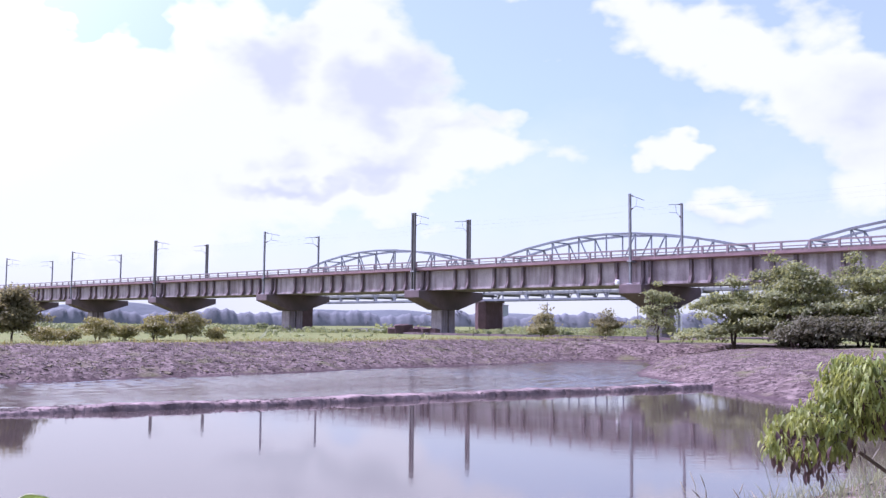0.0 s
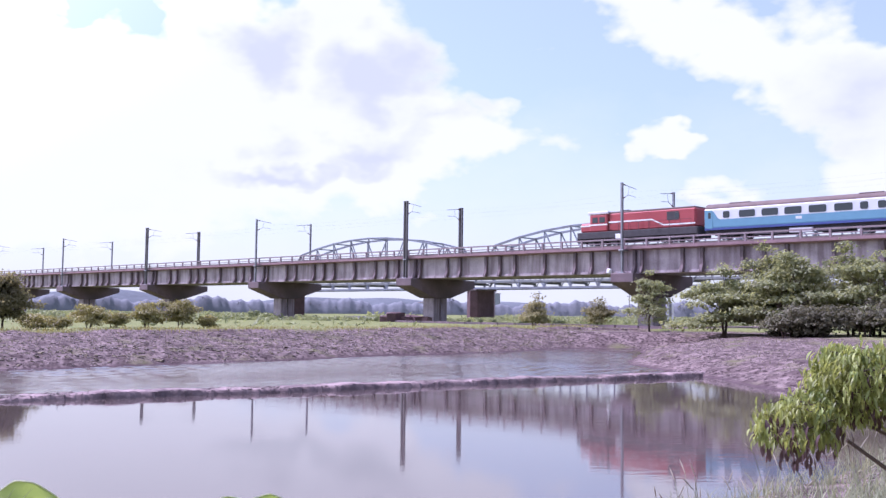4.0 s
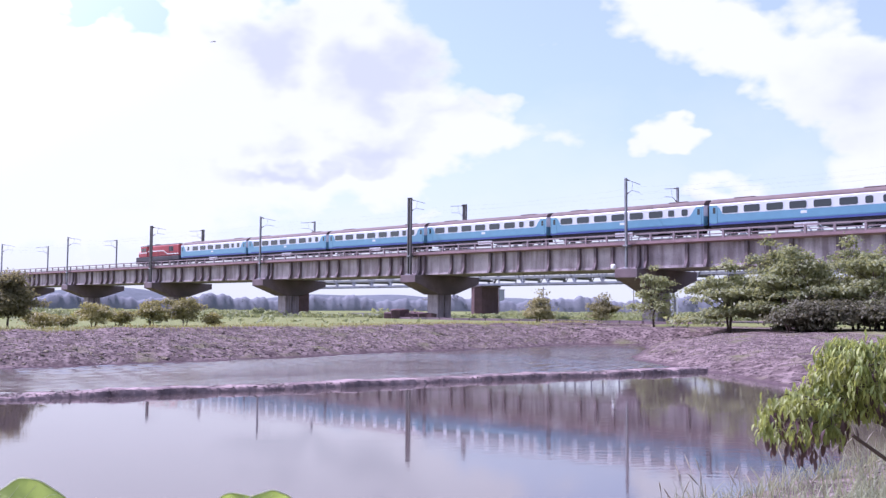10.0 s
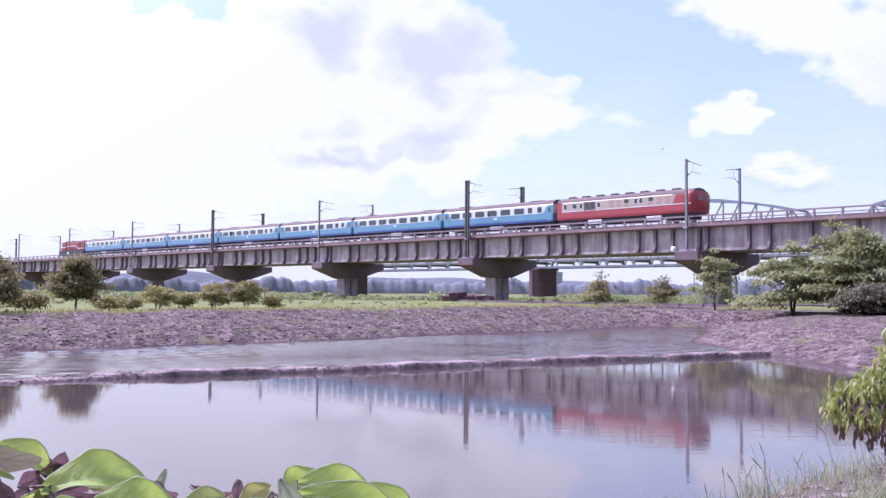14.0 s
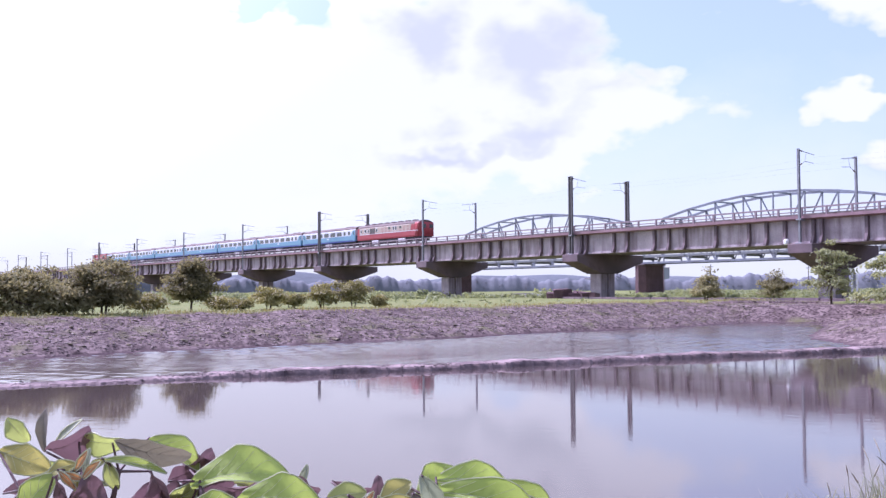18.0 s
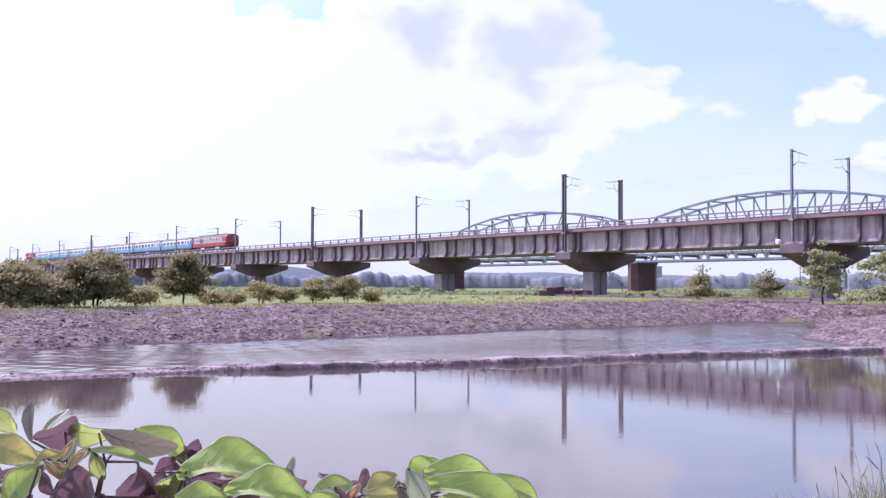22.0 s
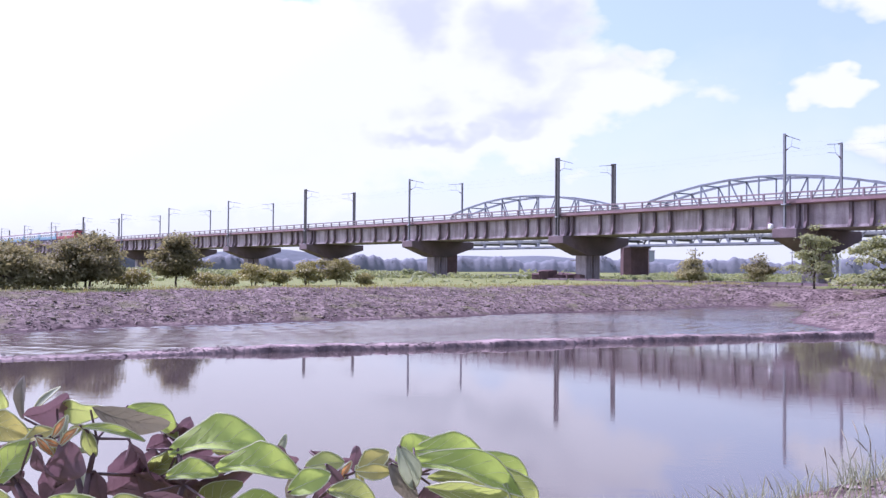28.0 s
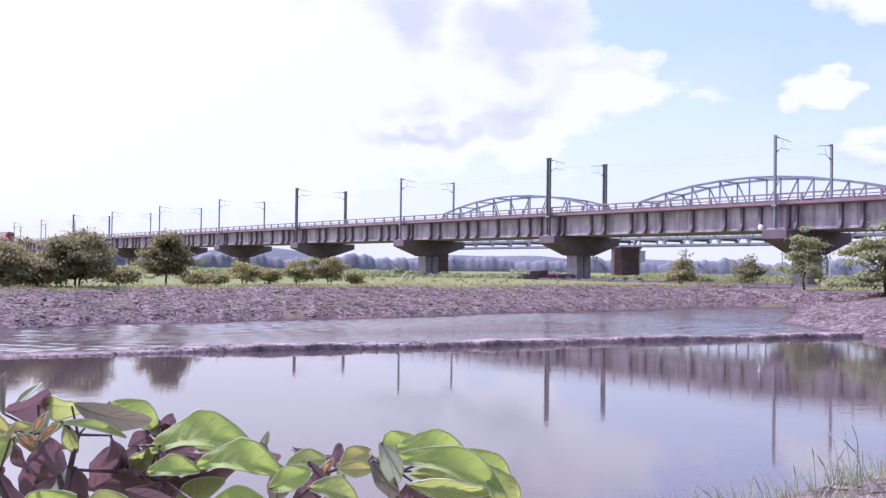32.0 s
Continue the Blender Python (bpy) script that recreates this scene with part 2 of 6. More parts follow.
M_RED = mat("orange_red_paint", (0.34, 0.05, 0.058), 0.55, vary=0.1, scale=0.8, bump=0.02)
M_CREAM = mat("cream_paint", (0.42, 0.33, 0.27), 0.4, vary=0.1, scale=0.8, bump=0.02)
M_BARK = mat("brown_bark", (0.09, 0.06, 0.05), 0.9, vary=0.35, scale=5, bump=0.5)
M_LEAF = mat("tree_leaves", (0.20, 0.215, 0.11), 0.5, vary=0.3, scale=1.0, bump=0, translucent=(0.40, 0.40, 0.15), per_piece=0.75)
M_LEAF2 = mat("shrub_leaves", (0.34, 0.30, 0.12), 0.5, vary=0.3, scale=1.0, bump=0, translucent=(0.25, 0.22, 0.06), per_piece=0.5)
# Thicket leaves: a darker base colour stands for the shade of the trees.
M_THICKET = mat("canopy_shaded_leaves", (0.155, 0.145, 0.09), 0.6, vary=0.3, scale=1.0, bump=0, translucent=(0.16, 0.15, 0.08), per_piece=0.6)
M_BANK = mat("bank_tree_leaves", (0.255, 0.23, 0.115), 0.75, vary=0.3, scale=1.0, bump=0, translucent=(0.30, 0.26, 0.11), per_piece=0.75)
M_SCRUB = mat("pale_scrub", (0.22, 0.24, 0.12), 0.6, vary=0.3, scale=0.2, bump=0, translucent=(0.3, 0.32, 0.12), per_piece=0.4)
# Far woods: aerial haze is mixed into both blue-grey base colours.
M_FARWOOD = mat("haze_tinted_woodland", (0.125, 0.13, 0.15), 0.9, vary=0.3, scale=0.05, fine=0.5, bump=0)
M_FARLEAF = mat("haze_tinted_crowns", (0.14, 0.145, 0.16), 0.9, vary=0.2, scale=0.05, fine=0.5, bump=0, translucent=(0.17, 0.175, 0.18))

# ================= mesh helpers =================


def part(name, bm, material, parent=None, label=""):
    me = bpy.data.meshes.new(name)
    bm.to_mesh(me)
    bm.free()
    me.materials.append(material)
    ob = new(name, me)
    ob.parent = parent
    if label:
        tagged(ob, label)
    return ob


def thing(name, at, label, category, group="", kind=""):
    ob = new(name)
    ob.empty_display_size = 0.3
    ob.location = at
    return tagged(ob, label, category, group, kind)


def faces_smooth(bm):
    for f in bm.faces:
        f.smooth = True
    return bm


def box(bm, x0, x1, y0, y1, z0, z1, bevel=0.0):
    v = [bm.verts.new((x, y, z)) for z in (z0, z1) for y in (y0, y1) for x in (x0, x1)]
    fs = [bm.faces.new([v[i] for i in q]) for q in ((0, 2, 3, 1), (4, 5, 7, 6), (0, 1, 5, 4), (2, 6, 7, 3), (0, 4, 6, 2), (1, 3, 7, 5))]
    if bevel:
        es = list({e for f in fs for e in f.edges})
        bmesh.ops.bevel(bm, geom=es, offset=bevel, segments=1, affect="EDGES")
    return bm


def boxes(*args, bevel=0.0):
    bm = bmesh.new()
    for a in args:
        box(bm, *a, bevel=bevel)
    return bm


def prism(bm, outline, axis, a, b):
    """Sweeps an outline (counter-clockwise pairs) along an axis from a to b. Pairs are the other two coordinates in x, y, z order."""
    def at(p, t):
        q = list(p)
        q.insert("xyz".index(axis), t)
        return q
    lo, hi = [bm.verts.new(at(p, a)) for p in outline], [bm.verts.new(at(p, b)) for p in outline]
    n = len(outline)
    bm.faces.new(lo[::-1])
    bm.faces.new(hi)
    for i in range(n):
        bm.faces.new((lo[i], lo[(i + 1) % n], hi[(i + 1) % n], hi[i]))
    bmesh.ops.recalc_face_normals(bm, faces=bm.faces[:])
    return bm


def tube(bm, p, q, r0, r1=None, n=6):
    p, q = Vector(p), Vector(q)
    r1 = r0 if r1 is None else r1
    z = (q - p).normalized()
    x = z.orthogonal().normalized()
    y = z.cross(x)
    rings = [[bm.verts.new(c + (x * math.cos(2 * math.pi * i / n) + y * math.sin(2 * math.pi * i / n)) * r) for i in range(n)] for c, r in ((p, r0), (q, r1))]
    for i in range(n):
        bm.faces.new((rings[0][i], rings[0][(i + 1) % n], rings[1][(i + 1) % n], rings[1][i]))
    bm.faces.new(rings[0][::-1])
    bm.faces.new(rings[1])
    return bm


def beam(bm, p, q, w, h):
    """A rectangular bar between two points in a plane of constant y: w across y, h in the plane."""
    p, q = Vector(p), Vector(q)
    z = (q - p).normalized()
    y = Vector((0, 1, 0)) if abs(z.y) < 0.9 else Vector((1, 0, 0))
    x = y.cross(z).normalized()
    y = z.cross(x)
    ring = [[bm.verts.new(c + x * sx * h / 2 + y * sy * w / 2) for sx, sy in ((-1, -1), (1, -1), (1, 1), (-1, 1))] for c in (p, q)]
    for i in range(4):
        bm.faces.new((ring[0][i], ring[0][(i + 1) % 4], ring[1][(i + 1) % 4], ring[1][i]))
    bm.faces.new(ring[0][::-1])
    bm.faces.new(ring[1])
    return bm

# ================= ground and water =================
# The eye is 2.1 m above zero and 2.55 m above the water. The bridge runs along x at y = 87 to 97.
S = 1.214                   # the pond's plan is drawn at a scale of 1 to S about the eye
EYE_Z = 2.1
WATER = EYE_Z - S * EYE_Z   # level of the pond


def smooth(a, b, v):
    t = np.clip((v - a) / (b - a), 0, 1)
    return t * t * (3 - 2 * t)


def ripple(x, y):
    """Cheap repeatable unevenness, about -1 to 1."""
    s = np.zeros_like(x)
    for k, (fx, fy, ph) in enumerate(((0.31, 0.17, 0.3), (-0.23, 0.41, 1.7), (0.67, -0.53, 2.9), (1.13, 0.91, 0.9), (-1.71, 1.37, 4.1), (2.3, -2.9, 2.2), (3.7, 3.1, 5.2))):
        s += np.sin(fx * x * 1.7 + fy * y * 1.7 + ph + 1.3 * np.sin(fy * x - fx * y + ph)) / (1 + 0.45 * k)
    return s / 3.0


def shore_plan(y):
    return -32.3 - 0.083 * y + 0.3 * np.sin(y * 0.35) + 0.15 * np.sin(y * 0.9 + 1)


def far_shore(y):
    return S * shore_plan(y / S)


def berm_line(y):
    q = y / S
    return S * (-24.6 + 0.220 * q + 0.12 * np.sin(q * 0.5) + 0.05 * np.sin(q * 1.7 + 1))


def height(x, y):
    rp = ripple(x, y)
    u, v = x / S, y / S                                  # in the pond's plan
    r, a = np.hypot(x, y), np.degrees(np.arctan2(-x, y))
    # far bank: rough slope up to a grassy lip
    d = shore_plan(v) - u + 0.3 * rp
    up = np.clip(d / 6.0, 0, 1)
    far = np.where(d > 0, 1.22 * up ** 0.75, -0.5 * np.clip(-d / 2.5, 0, 1)) + 0.10 * rp * (d > 0.2) * (d < 7)
    # spit on the near side of the channel
    d1 = (v - (27.1 - (u + 12.4) * 0.786)) / 1.27
    d2 = ((u + 25.0) * 18.6 + (v - 38.4) * 11.0) / 21.6
    ds = np.minimum(d1, d2) + 0.45 * rp
    spit = np.where(ds > 0, 1.2 * (1 - np.exp(-np.clip(ds, 0, 99) / 4.5)), -0.5 * np.clip(-ds / 2.5, 0, 1)) + 0.08 * rp * (ds > 0.3) * (ds < 12)
    side = np.clip((-18 - v) * 0.3, -0.5, 1.0)
    end = 1.6 * smooth(60.5, 65.0, r / S) - 0.5              # the channel ends before the bridge
    z = EYE_Z + S * (np.maximum.reduce([far, spit, side, np.minimum(end, 1.05)]) - EYE_Z)
    plain = 0.91 + 0.10 * smooth(56, 80, r) + 0.05 * rp
    z = np.where((d > 6.0) | (r > 80), np.minimum(z, plain + 0.12 * np.exp(-np.clip(d - 6.0, 0, 99) / 2)), z)
    z = np.where(r > 84, np.maximum(z, plain), z)
    # bank on which the camera stands
    dn = x + 5.3 + 0.2 * rp
    near = np.where(dn > 0, 0.52 * (1 - np.exp(-np.clip(dn, 0, 99) / 2.2)) + 0.02 * rp, -0.95 * np.clip(-dn / 2.0, 0, 1))
    z = np.maximum(z, near)
    # river far beyond the bridge
    gap = smooth(42, 44, a) * (1 - smooth(52, 55, a))
    z = z - 0.95 * smooth(130, 280, r) * (1 - smooth(700, 730, r)) * gap
    z = z - 0.7 * smooth(330, 345, r) * (1 - smooth(680, 710, r)) * gap
    return z


def axis_steps(lo, hi, step, far_lo, far_hi):
    fine = np.arange(lo, hi + step / 2, step)
    out, s, v = [], step, hi
    while v < far_hi:
        s *= 1.16
        v += s
        out.append(v)
    back, s, v = [], step, lo
    while v > far_lo:
        s *= 1.16
        v -= s
        back.append(v)
    return np.concatenate([back[::-1], fine, out])


def grid_mesh(name, xs, ys, zf):
    X, Y = np.meshgrid(xs, ys)
    Z = zf(X, Y)
    co = np.stack([X, Y, Z], -1).reshape(-1, 3)
    nx, ny = len(xs), len(ys)
    i = (np.arange(ny - 1)[:, None] * nx + np.arange(nx - 1)[None, :]).ravel()
    quads = np.stack([i, i + 1, i + nx + 1, i + nx], 1)
    me = bpy.data.meshes.new(name)
    me.vertices.add(len(co))
    me.vertices.foreach_set("co", co.ravel())
    me.loops.add(quads.size)
    me.loops.foreach_set("vertex_index", quads.ravel())
    me.polygons.add(len(quads))
    me.polygons.foreach_set("loop_start", np.arange(0, quads.size, 4))
    me.polygons.foreach_set("loop_total", np.full(len(quads), 4))
    me.polygons.foreach_set("use_smooth", np.full(len(quads), True))
    me.update()
    me.validate()
    return me


def ground_material():
    m = bpy.data.materials.new("grass_and_bank_soil")
    m.use_nodes = True
    nt = m.node_tree
    N, L = nt.nodes.new, nt.links.new
    b = nt.nodes["Principled BSDF"]
    b.inputs["Roughness"].default_value, b.inputs["Specular IOR Level"].default_value = 0.95, 0.2
    tc, geo = N("ShaderNodeTexCoord"), N("ShaderNodeNewGeometry")

    def noise_at(scale, detail=5):
        n = N("ShaderNodeTexNoise")
        n.inputs["Scale"].default_value, n.inputs["Detail"].default_value = scale, detail
        L(tc.outputs["Object"], n.inputs["Vector"])
        return n.outputs["Fac"]

    def mixed(fac, a, c, lo, hi):
        r, mx = N("ShaderNodeMapRange"), N("ShaderNodeMix")
        r.inputs["From Min"].default_value, r.inputs["From Max"].default_value = lo, hi
        L(fac, r.inputs["Value"])
        mx.data_type = "RGBA"
        L(r.outputs[0], mx.inputs["Factor"])
        for k, v in (("A", a), ("B", c)):
            if isinstance(v, tuple):
                mx.inputs[k].default_value = (*v, 1)
            else:
                L(v, mx.inputs[k])
        return mx.outputs["Result"]
    grass = mixed(noise_at(0.35), (0.135, 0.16, 0.052), (0.18, 0.18, 0.068), 0.35, 0.65)
    grass = mixed(noise_at(6.0), grass, (0.11, 0.13, 0.04), 0.5, 0.75)
    soil = mixed(noise_at(1.6, 7), (0.085, 0.058, 0.058), (0.215, 0.160, 0.155), 0.38, 0.64)
    soil = mixed(noise_at(5.0, 5), soil, (0.040, 0.024, 0.026), 0.50, 0.62)
    soil = mixed(noise_at(0.5, 4), soil, (0.125, 0.115, 0.06), 0.56, 0.74)
    sep = N("ShaderNodeSeparateXYZ")
    L(geo.outputs["Position"], sep.inputs[0])
    # rough grass takes over behind the near shore
    inland, cover = N("ShaderNodeMapRange"), N("ShaderNodeMath")
    inland.inputs["From Min"].default_value, inland.inputs["From Max"].default_value = -4.9, -2.6
    L(sep.outputs["X"], inland.inputs["Value"])
    cover.operation = "MULTIPLY_ADD"
    L(inland.outputs[0], cover.inputs[0])
    cover.inputs[1].default_value = 0.5
    L(noise_at(1.3), cover.inputs[2])
    soil = mixed(cover.outputs[0], soil, (0.15, 0.145, 0.065), 0.7, 0.98)
    add = N("ShaderNodeMath")
    add.operation = "MULTIPLY_ADD"
    L(noise_at(0.9), add.inputs[0])
    add.inputs[1].default_value = 0.25
    L(sep.outputs["Z"], add.inputs[2])
    # bare soil up to the lip of the far bank; on the spit only its top is grassed
    back, side = N("ShaderNodeMath"), N("ShaderNodeMath")
    back.operation = side.operation = "MULTIPLY_ADD"
    L(sep.outputs["Y"], side.inputs[0])
    side.inputs[1].default_value, side.inputs[2].default_value = -0.083, -32.3 * S
    L(noise_at(0.7), back.inputs[0])
    back.inputs[1].default_value = -1.6
    less = N("ShaderNodeMath")
    less.operation = "SUBTRACT"
    L(side.outputs[0], less.inputs[0])
    L(sep.outputs["X"], less.inputs[1])
    L(less.outputs[0], back.inputs[2])
    lip, top, either = N("ShaderNodeMapRange"), N("ShaderNodeMapRange"), N("ShaderNodeMath")
    lip.inputs["From Min"].default_value, lip.inputs["From Max"].default_value = 6.3, 7.1
    L(back.outputs[0], lip.inputs["Value"])
    top.inputs["From Min"].default_value, top.inputs["From Max"].default_value = 0.95, 1.08
    L(add.outputs[0], top.inputs["Value"])
    this_side = N("ShaderNodeMapRange")
    this_side.inputs["From Min"].default_value, this_side.inputs["From Max"].default_value = 0.5, -1.5
    L(less.outputs[0], this_side.inputs["Value"])
    both = N("ShaderNodeMath")
    both.operation = "MULTIPLY"
    L(top.outputs[0], both.inputs[0])
    L(this_side.outputs[0], both.inputs[1])
    either.operation = "MAXIMUM"
    L(lip.outputs[0], either.inputs[0])
    L(both.outputs[0], either.inputs[1])
    colour = mixed(either.outputs[0], soil, grass, 0.0, 1.0)
    # wet soil along the waterline
    wet = N("ShaderNodeMath")
    wet.operation = "MULTIPLY_ADD"
    L(noise_at(3.0), wet.inputs[0])
    wet.inputs[1].default_value = 0.12
    L(sep.outputs["Z"], wet.inputs[2])
    colour = mixed(wet.outputs[0], (0.075, 0.048, 0.054), colour, WATER + 0.08, WATER + 0.16)
    L(colour, b.inputs["Base Color"])
    bp = N("ShaderNodeBump")
    bp.inputs["Strength"].default_value, bp.inputs["Distance"].default_value = 0.8, 0.12
    L(noise_at(4.0, 8), bp.inputs["Height"])
    L(bp.outputs[0], b.inputs["Normal"])
    return m


M_GROUND = ground_material()
ground_me = grid_mesh("ground", axis_steps(-58, 6, 0.24, -3200, 1500), axis_steps(0, 76, 0.27, -900, 3300), height)
ground_me.materials.append(M_GROUND)
tagged(new("ground", ground_me), "grassy river plain with rough muddy pond banks", "ground", kind="structure")


M_BERM = mat("drying_mud", (0.25, 0.18, 0.18), 0.9, vary=0.4, scale=1.6, fine=14, bump=0.6, second=(0.12, 0.082, 0.086), second_scale=1.1)


def mud_berm():
    """Thin mud berm across the pond: a trodden crest, a steep broken face towards the near bank."""
    ys = np.arange(5.5, 41.0, 0.08)
    profile = ((-0.75, -0.4), (-0.62, 0.0), (-0.5, 0.075), (-0.3, 0.12), (-0.08, 0.14), (0.14, 0.145), (0.30, 0.14), (0.37, 0.12), (0.41, 0.06), (0.43, 0.0), (0.46, -0.4))
    rng = np.random.default_rng(33)
    low = S * (0.25 + 0.75 * smooth(8.0, 13.5, ys))
    verts, faces, n = [], [], len(profile)
    for i, y in enumerate(ys):
        notch = 0.05 * math.sin(y * 5.1 + 2 * math.sin(y * 1.3)) + 0.035 * math.sin(y * 13.7 + 1.0) + 0.02 * rng.normal()
        swell = 1 + 0.14 * math.sin(y * 0.9 + 1) + 0.10 * math.sin(y * 3.3)
        for k, (dx, z) in enumerate(profile):
            dx = dx + (notch if k >= 6 else notch * 0.4)
            zz = z * low[i] * swell + 0.012 * rng.normal() if z > 0.02 else z
            verts.append((berm_line(y) + dx * S, y, WATER + zz))
        if i:
            faces += [((i - 1) * n + k, (i - 1) * n + k + 1, i * n + k + 1, i * n + k) for k in range(n - 1)]
    me = bpy.data.meshes.new("berm")
    me.from_pydata(verts, [], faces)
    me.materials.append(M_BERM)
    tagged(new("berm", me), "thin low mud berm crossing the pond", "berm", kind="structure")


mud_berm()


def water_material():
    m = bpy.data.materials.new("still_muddy_water")
    m.use_nodes = True
    nt = m.node_tree
    N, L = nt.nodes.new, nt.links.new
    b = nt.nodes["Principled BSDF"]
    b.inputs["Base Color"].default_value = (0.085, 0.064, 0.062, 1)
    b.inputs["Roughness"].default_value, b.inputs["IOR"].default_value = 0.04, 1.65
    tc, mp = N("ShaderNodeTexCoord"), N("ShaderNodeMapping")
    turn = N("ShaderNodeMapping")
    turn.inputs["Rotation"].default_value = (0, 0, radians(45))
    mp.inputs["Scale"].default_value = (2.6, 0.8, 1)
    L(tc.outputs["Object"], turn.inputs[0])
    L(turn.outputs[0], mp.inputs[0])
    # sheltered before the berm, ruffled by the wind beyond it
    pos, far = N("ShaderNodeSeparateXYZ"), N("ShaderNodeMapRange")
    L(tc.outputs["Object"], pos.inputs[0])
    line = N("ShaderNodeMath")
    line.operation = "MULTIPLY_ADD"
    L(pos.outputs["Y"], line.inputs[0])
    line.inputs[1].default_value = 0.220
    neg = N("ShaderNodeMath")
    neg.operation = "SUBTRACT"
    L(line.outputs[0], neg.inputs[0])
    L(pos.outputs["X"], neg.inputs[1])
    far.inputs["From Min"].default_value, far.inputs["From Max"].default_value = 24.5 * S, 25.3 * S
    far.inputs["To Min"].default_value, far.inputs["To Max"].default_value = 0.015, 0.18
    L(neg.outputs[0], far.inputs["Value"])
    n1, n2, mul = N("ShaderNodeTexNoise"), N("ShaderNodeTexNoise"), N("ShaderNodeMath")
    n1.inputs["Scale"].default_value, n1.inputs["Detail"].default_value = 2.1, 4
    n2.inputs["Scale"].default_value, n2.inputs["Detail"].default_value = 0.10, 3
    L(mp.outputs[0], n1.inputs["Vector"])
    L(mp.outputs[0], n2.inputs["Vector"])
    gust = N("ShaderNodeMapRange")
    gust.inputs["From Min"].default_value, gust.inputs["From Max"].default_value = 0.35, 0.65
    gust.inputs["To Min"].default_value, gust.inputs["To Max"].default_value = 0.25, 1.0
    L(n2.outputs["Fac"], gust.inputs["Value"])
    mul.operation = "MULTIPLY"
    L(gust.outputs[0], mul.inputs[0])
    L(far.outputs[0], mul.inputs[1])
    bp = N("ShaderNodeBump")
    ruffle = N("ShaderNodeMapRange")
    ruffle.inputs["From Min"].default_value, ruffle.inputs["From Max"].default_value = 24.5 * S, 25.3 * S
    ruffle.inputs["To Min"].default_value, ruffle.inputs["To Max"].default_value = 0.006, 0.09
    L(neg.outputs[0], ruffle.inputs["Value"])
    # a faint breath of wind dulls the open water towards the near bank
    breath, both = N("ShaderNodeMapRange"), N("ShaderNodeMath")
    breath.inputs["From Min"].default_value, breath.inputs["From Max"].default_value = 13.0 * S, 22.0 * S
    breath.inputs["To Min"].default_value, breath.inputs["To Max"].default_value = 0.026, 0.0
    L(neg.outputs[0], breath.inputs["Value"])
    L(ruffle.outputs[0], both.inputs[0])
    L(breath.outputs[0], both.inputs[1])
    L(both.outputs[0], b.inputs["Roughness"])
    bp.inputs["Distance"].default_value = 0.16
    L(mul.outputs[0], bp.inputs["Strength"])
    L(n1.outputs["Fac"], bp.inputs["Height"])
    L(bp.outputs[0], b.inputs["Normal"])
    return m


def waves(x, y):
    """Wind ripples beyond the berm; the pond before it lies still."""
    u, v = (x - y) * 0.7071, (x + y) * 0.7071          # u away from the near bank, v along it
    gust = 0.55 + 0.45 * np.sin(v * 0.21 + 1.3 * np.sin(u * 0.17)) * np.sin(u * 0.13 + 0.4)
    z = np.zeros_like(x)
    for k, (wl, dr, amp) in enumerate(((0.42, 0.10, 0.0055), (0.50, -0.22, 0.0065), (0.61, 0.31, 0.0065), (0.83, -0.12, 0.006), (0.46, 0.45, 0.0045), (1.5, 0.2, 0.004))):
        q = 2 * np.pi / wl
        z += amp * np.sin(q * (u * np.cos(dr) + v * np.sin(dr)) + 1.7 * k + 1.1 * np.sin(v * (0.5 + 0.23 * k) + k))
    edge = smooth(0.5, 1.2, berm_line(y) - x) * (1 - smooth(66, 73, y)) * smooth(-58, -53, x)
    return 1.5 * z * gust * edge


water_me = grid_mesh("water", axis_steps(-45.5, -24, 0.115, -1200, 1200), axis_steps(4, 68, 0.14, -1200, 1200), waves)
water_me.materials.append(water_material())
pond = new("water", water_me)
pond.location.z = WATER
tagged(pond, "still muddy pond water reflecting sky and bridge", "water", kind="structure")

# ================= concrete railway bridge =================
BAY = 33.12                 # from pier to pier
FIRST_X = -57.74            # pier beside the trees
FIRST, LAST = -16, 8        # pier numbers
Y0, Y1 = 87.25, 97.05       # deck edges
YM = (Y0 + Y1) / 2
GIRDER_BOT, DECK_BOT, DECK_TOP = 6.58, 9.02, 9.42
PIER_X = [FIRST_X + i * BAY for i in range(FIRST, LAST + 1)]
RAIL_TOP = 9.80
TRACK_Y = 90.15

bridge = thing("railway_bridge", (0, 0, 0), "long grey concrete double-track railway bridge on hammerhead piers", "bridge")


def girder_span(x0):
    """One span: box girder with side walls set back below the deck slab; its ribs are sub-parts."""
    bm = bmesh.new()
    outline = [(Y0 + 0.75, DECK_BOT), (Y0 + 0.75, GIRDER_BOT + 0.25), (Y0 + 0.62, GIRDER_BOT + 0.22), (Y0 + 0.62, GIRDER_BOT), (Y1 - 0.62, GIRDER_BOT), (Y1 - 0.62, GIRDER_BOT + 0.22),
               (Y1 - 0.75, GIRDER_BOT + 0.25), (Y1 - 0.75, DECK_BOT)]
    prism(bm, outline, "x", x0 + 0.02, x0 + BAY - 0.02)
    return part("girder", bm, M_CONC, bridge)


_rib = prism(bmesh.new(), [(-0.04, DECK_BOT - GIRDER_BOT), (-0.04, 0.75), (-0.3, 0.12), (-0.3, 0.0), (0.34, 0.0), (0.34, DECK_BOT - GIRDER_BOT)], "x", -0.16, 0.16)
rib_mesh = bpy.data.meshes.new("rib")
_rib.to_mesh(rib_mesh)
_rib.free()
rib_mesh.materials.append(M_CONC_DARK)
RIBS = (1.0, 1.9, 6.7, 8.9, 13.2, 15.4, 17.7, 22.1, 26.4, 28.6, 30.8)


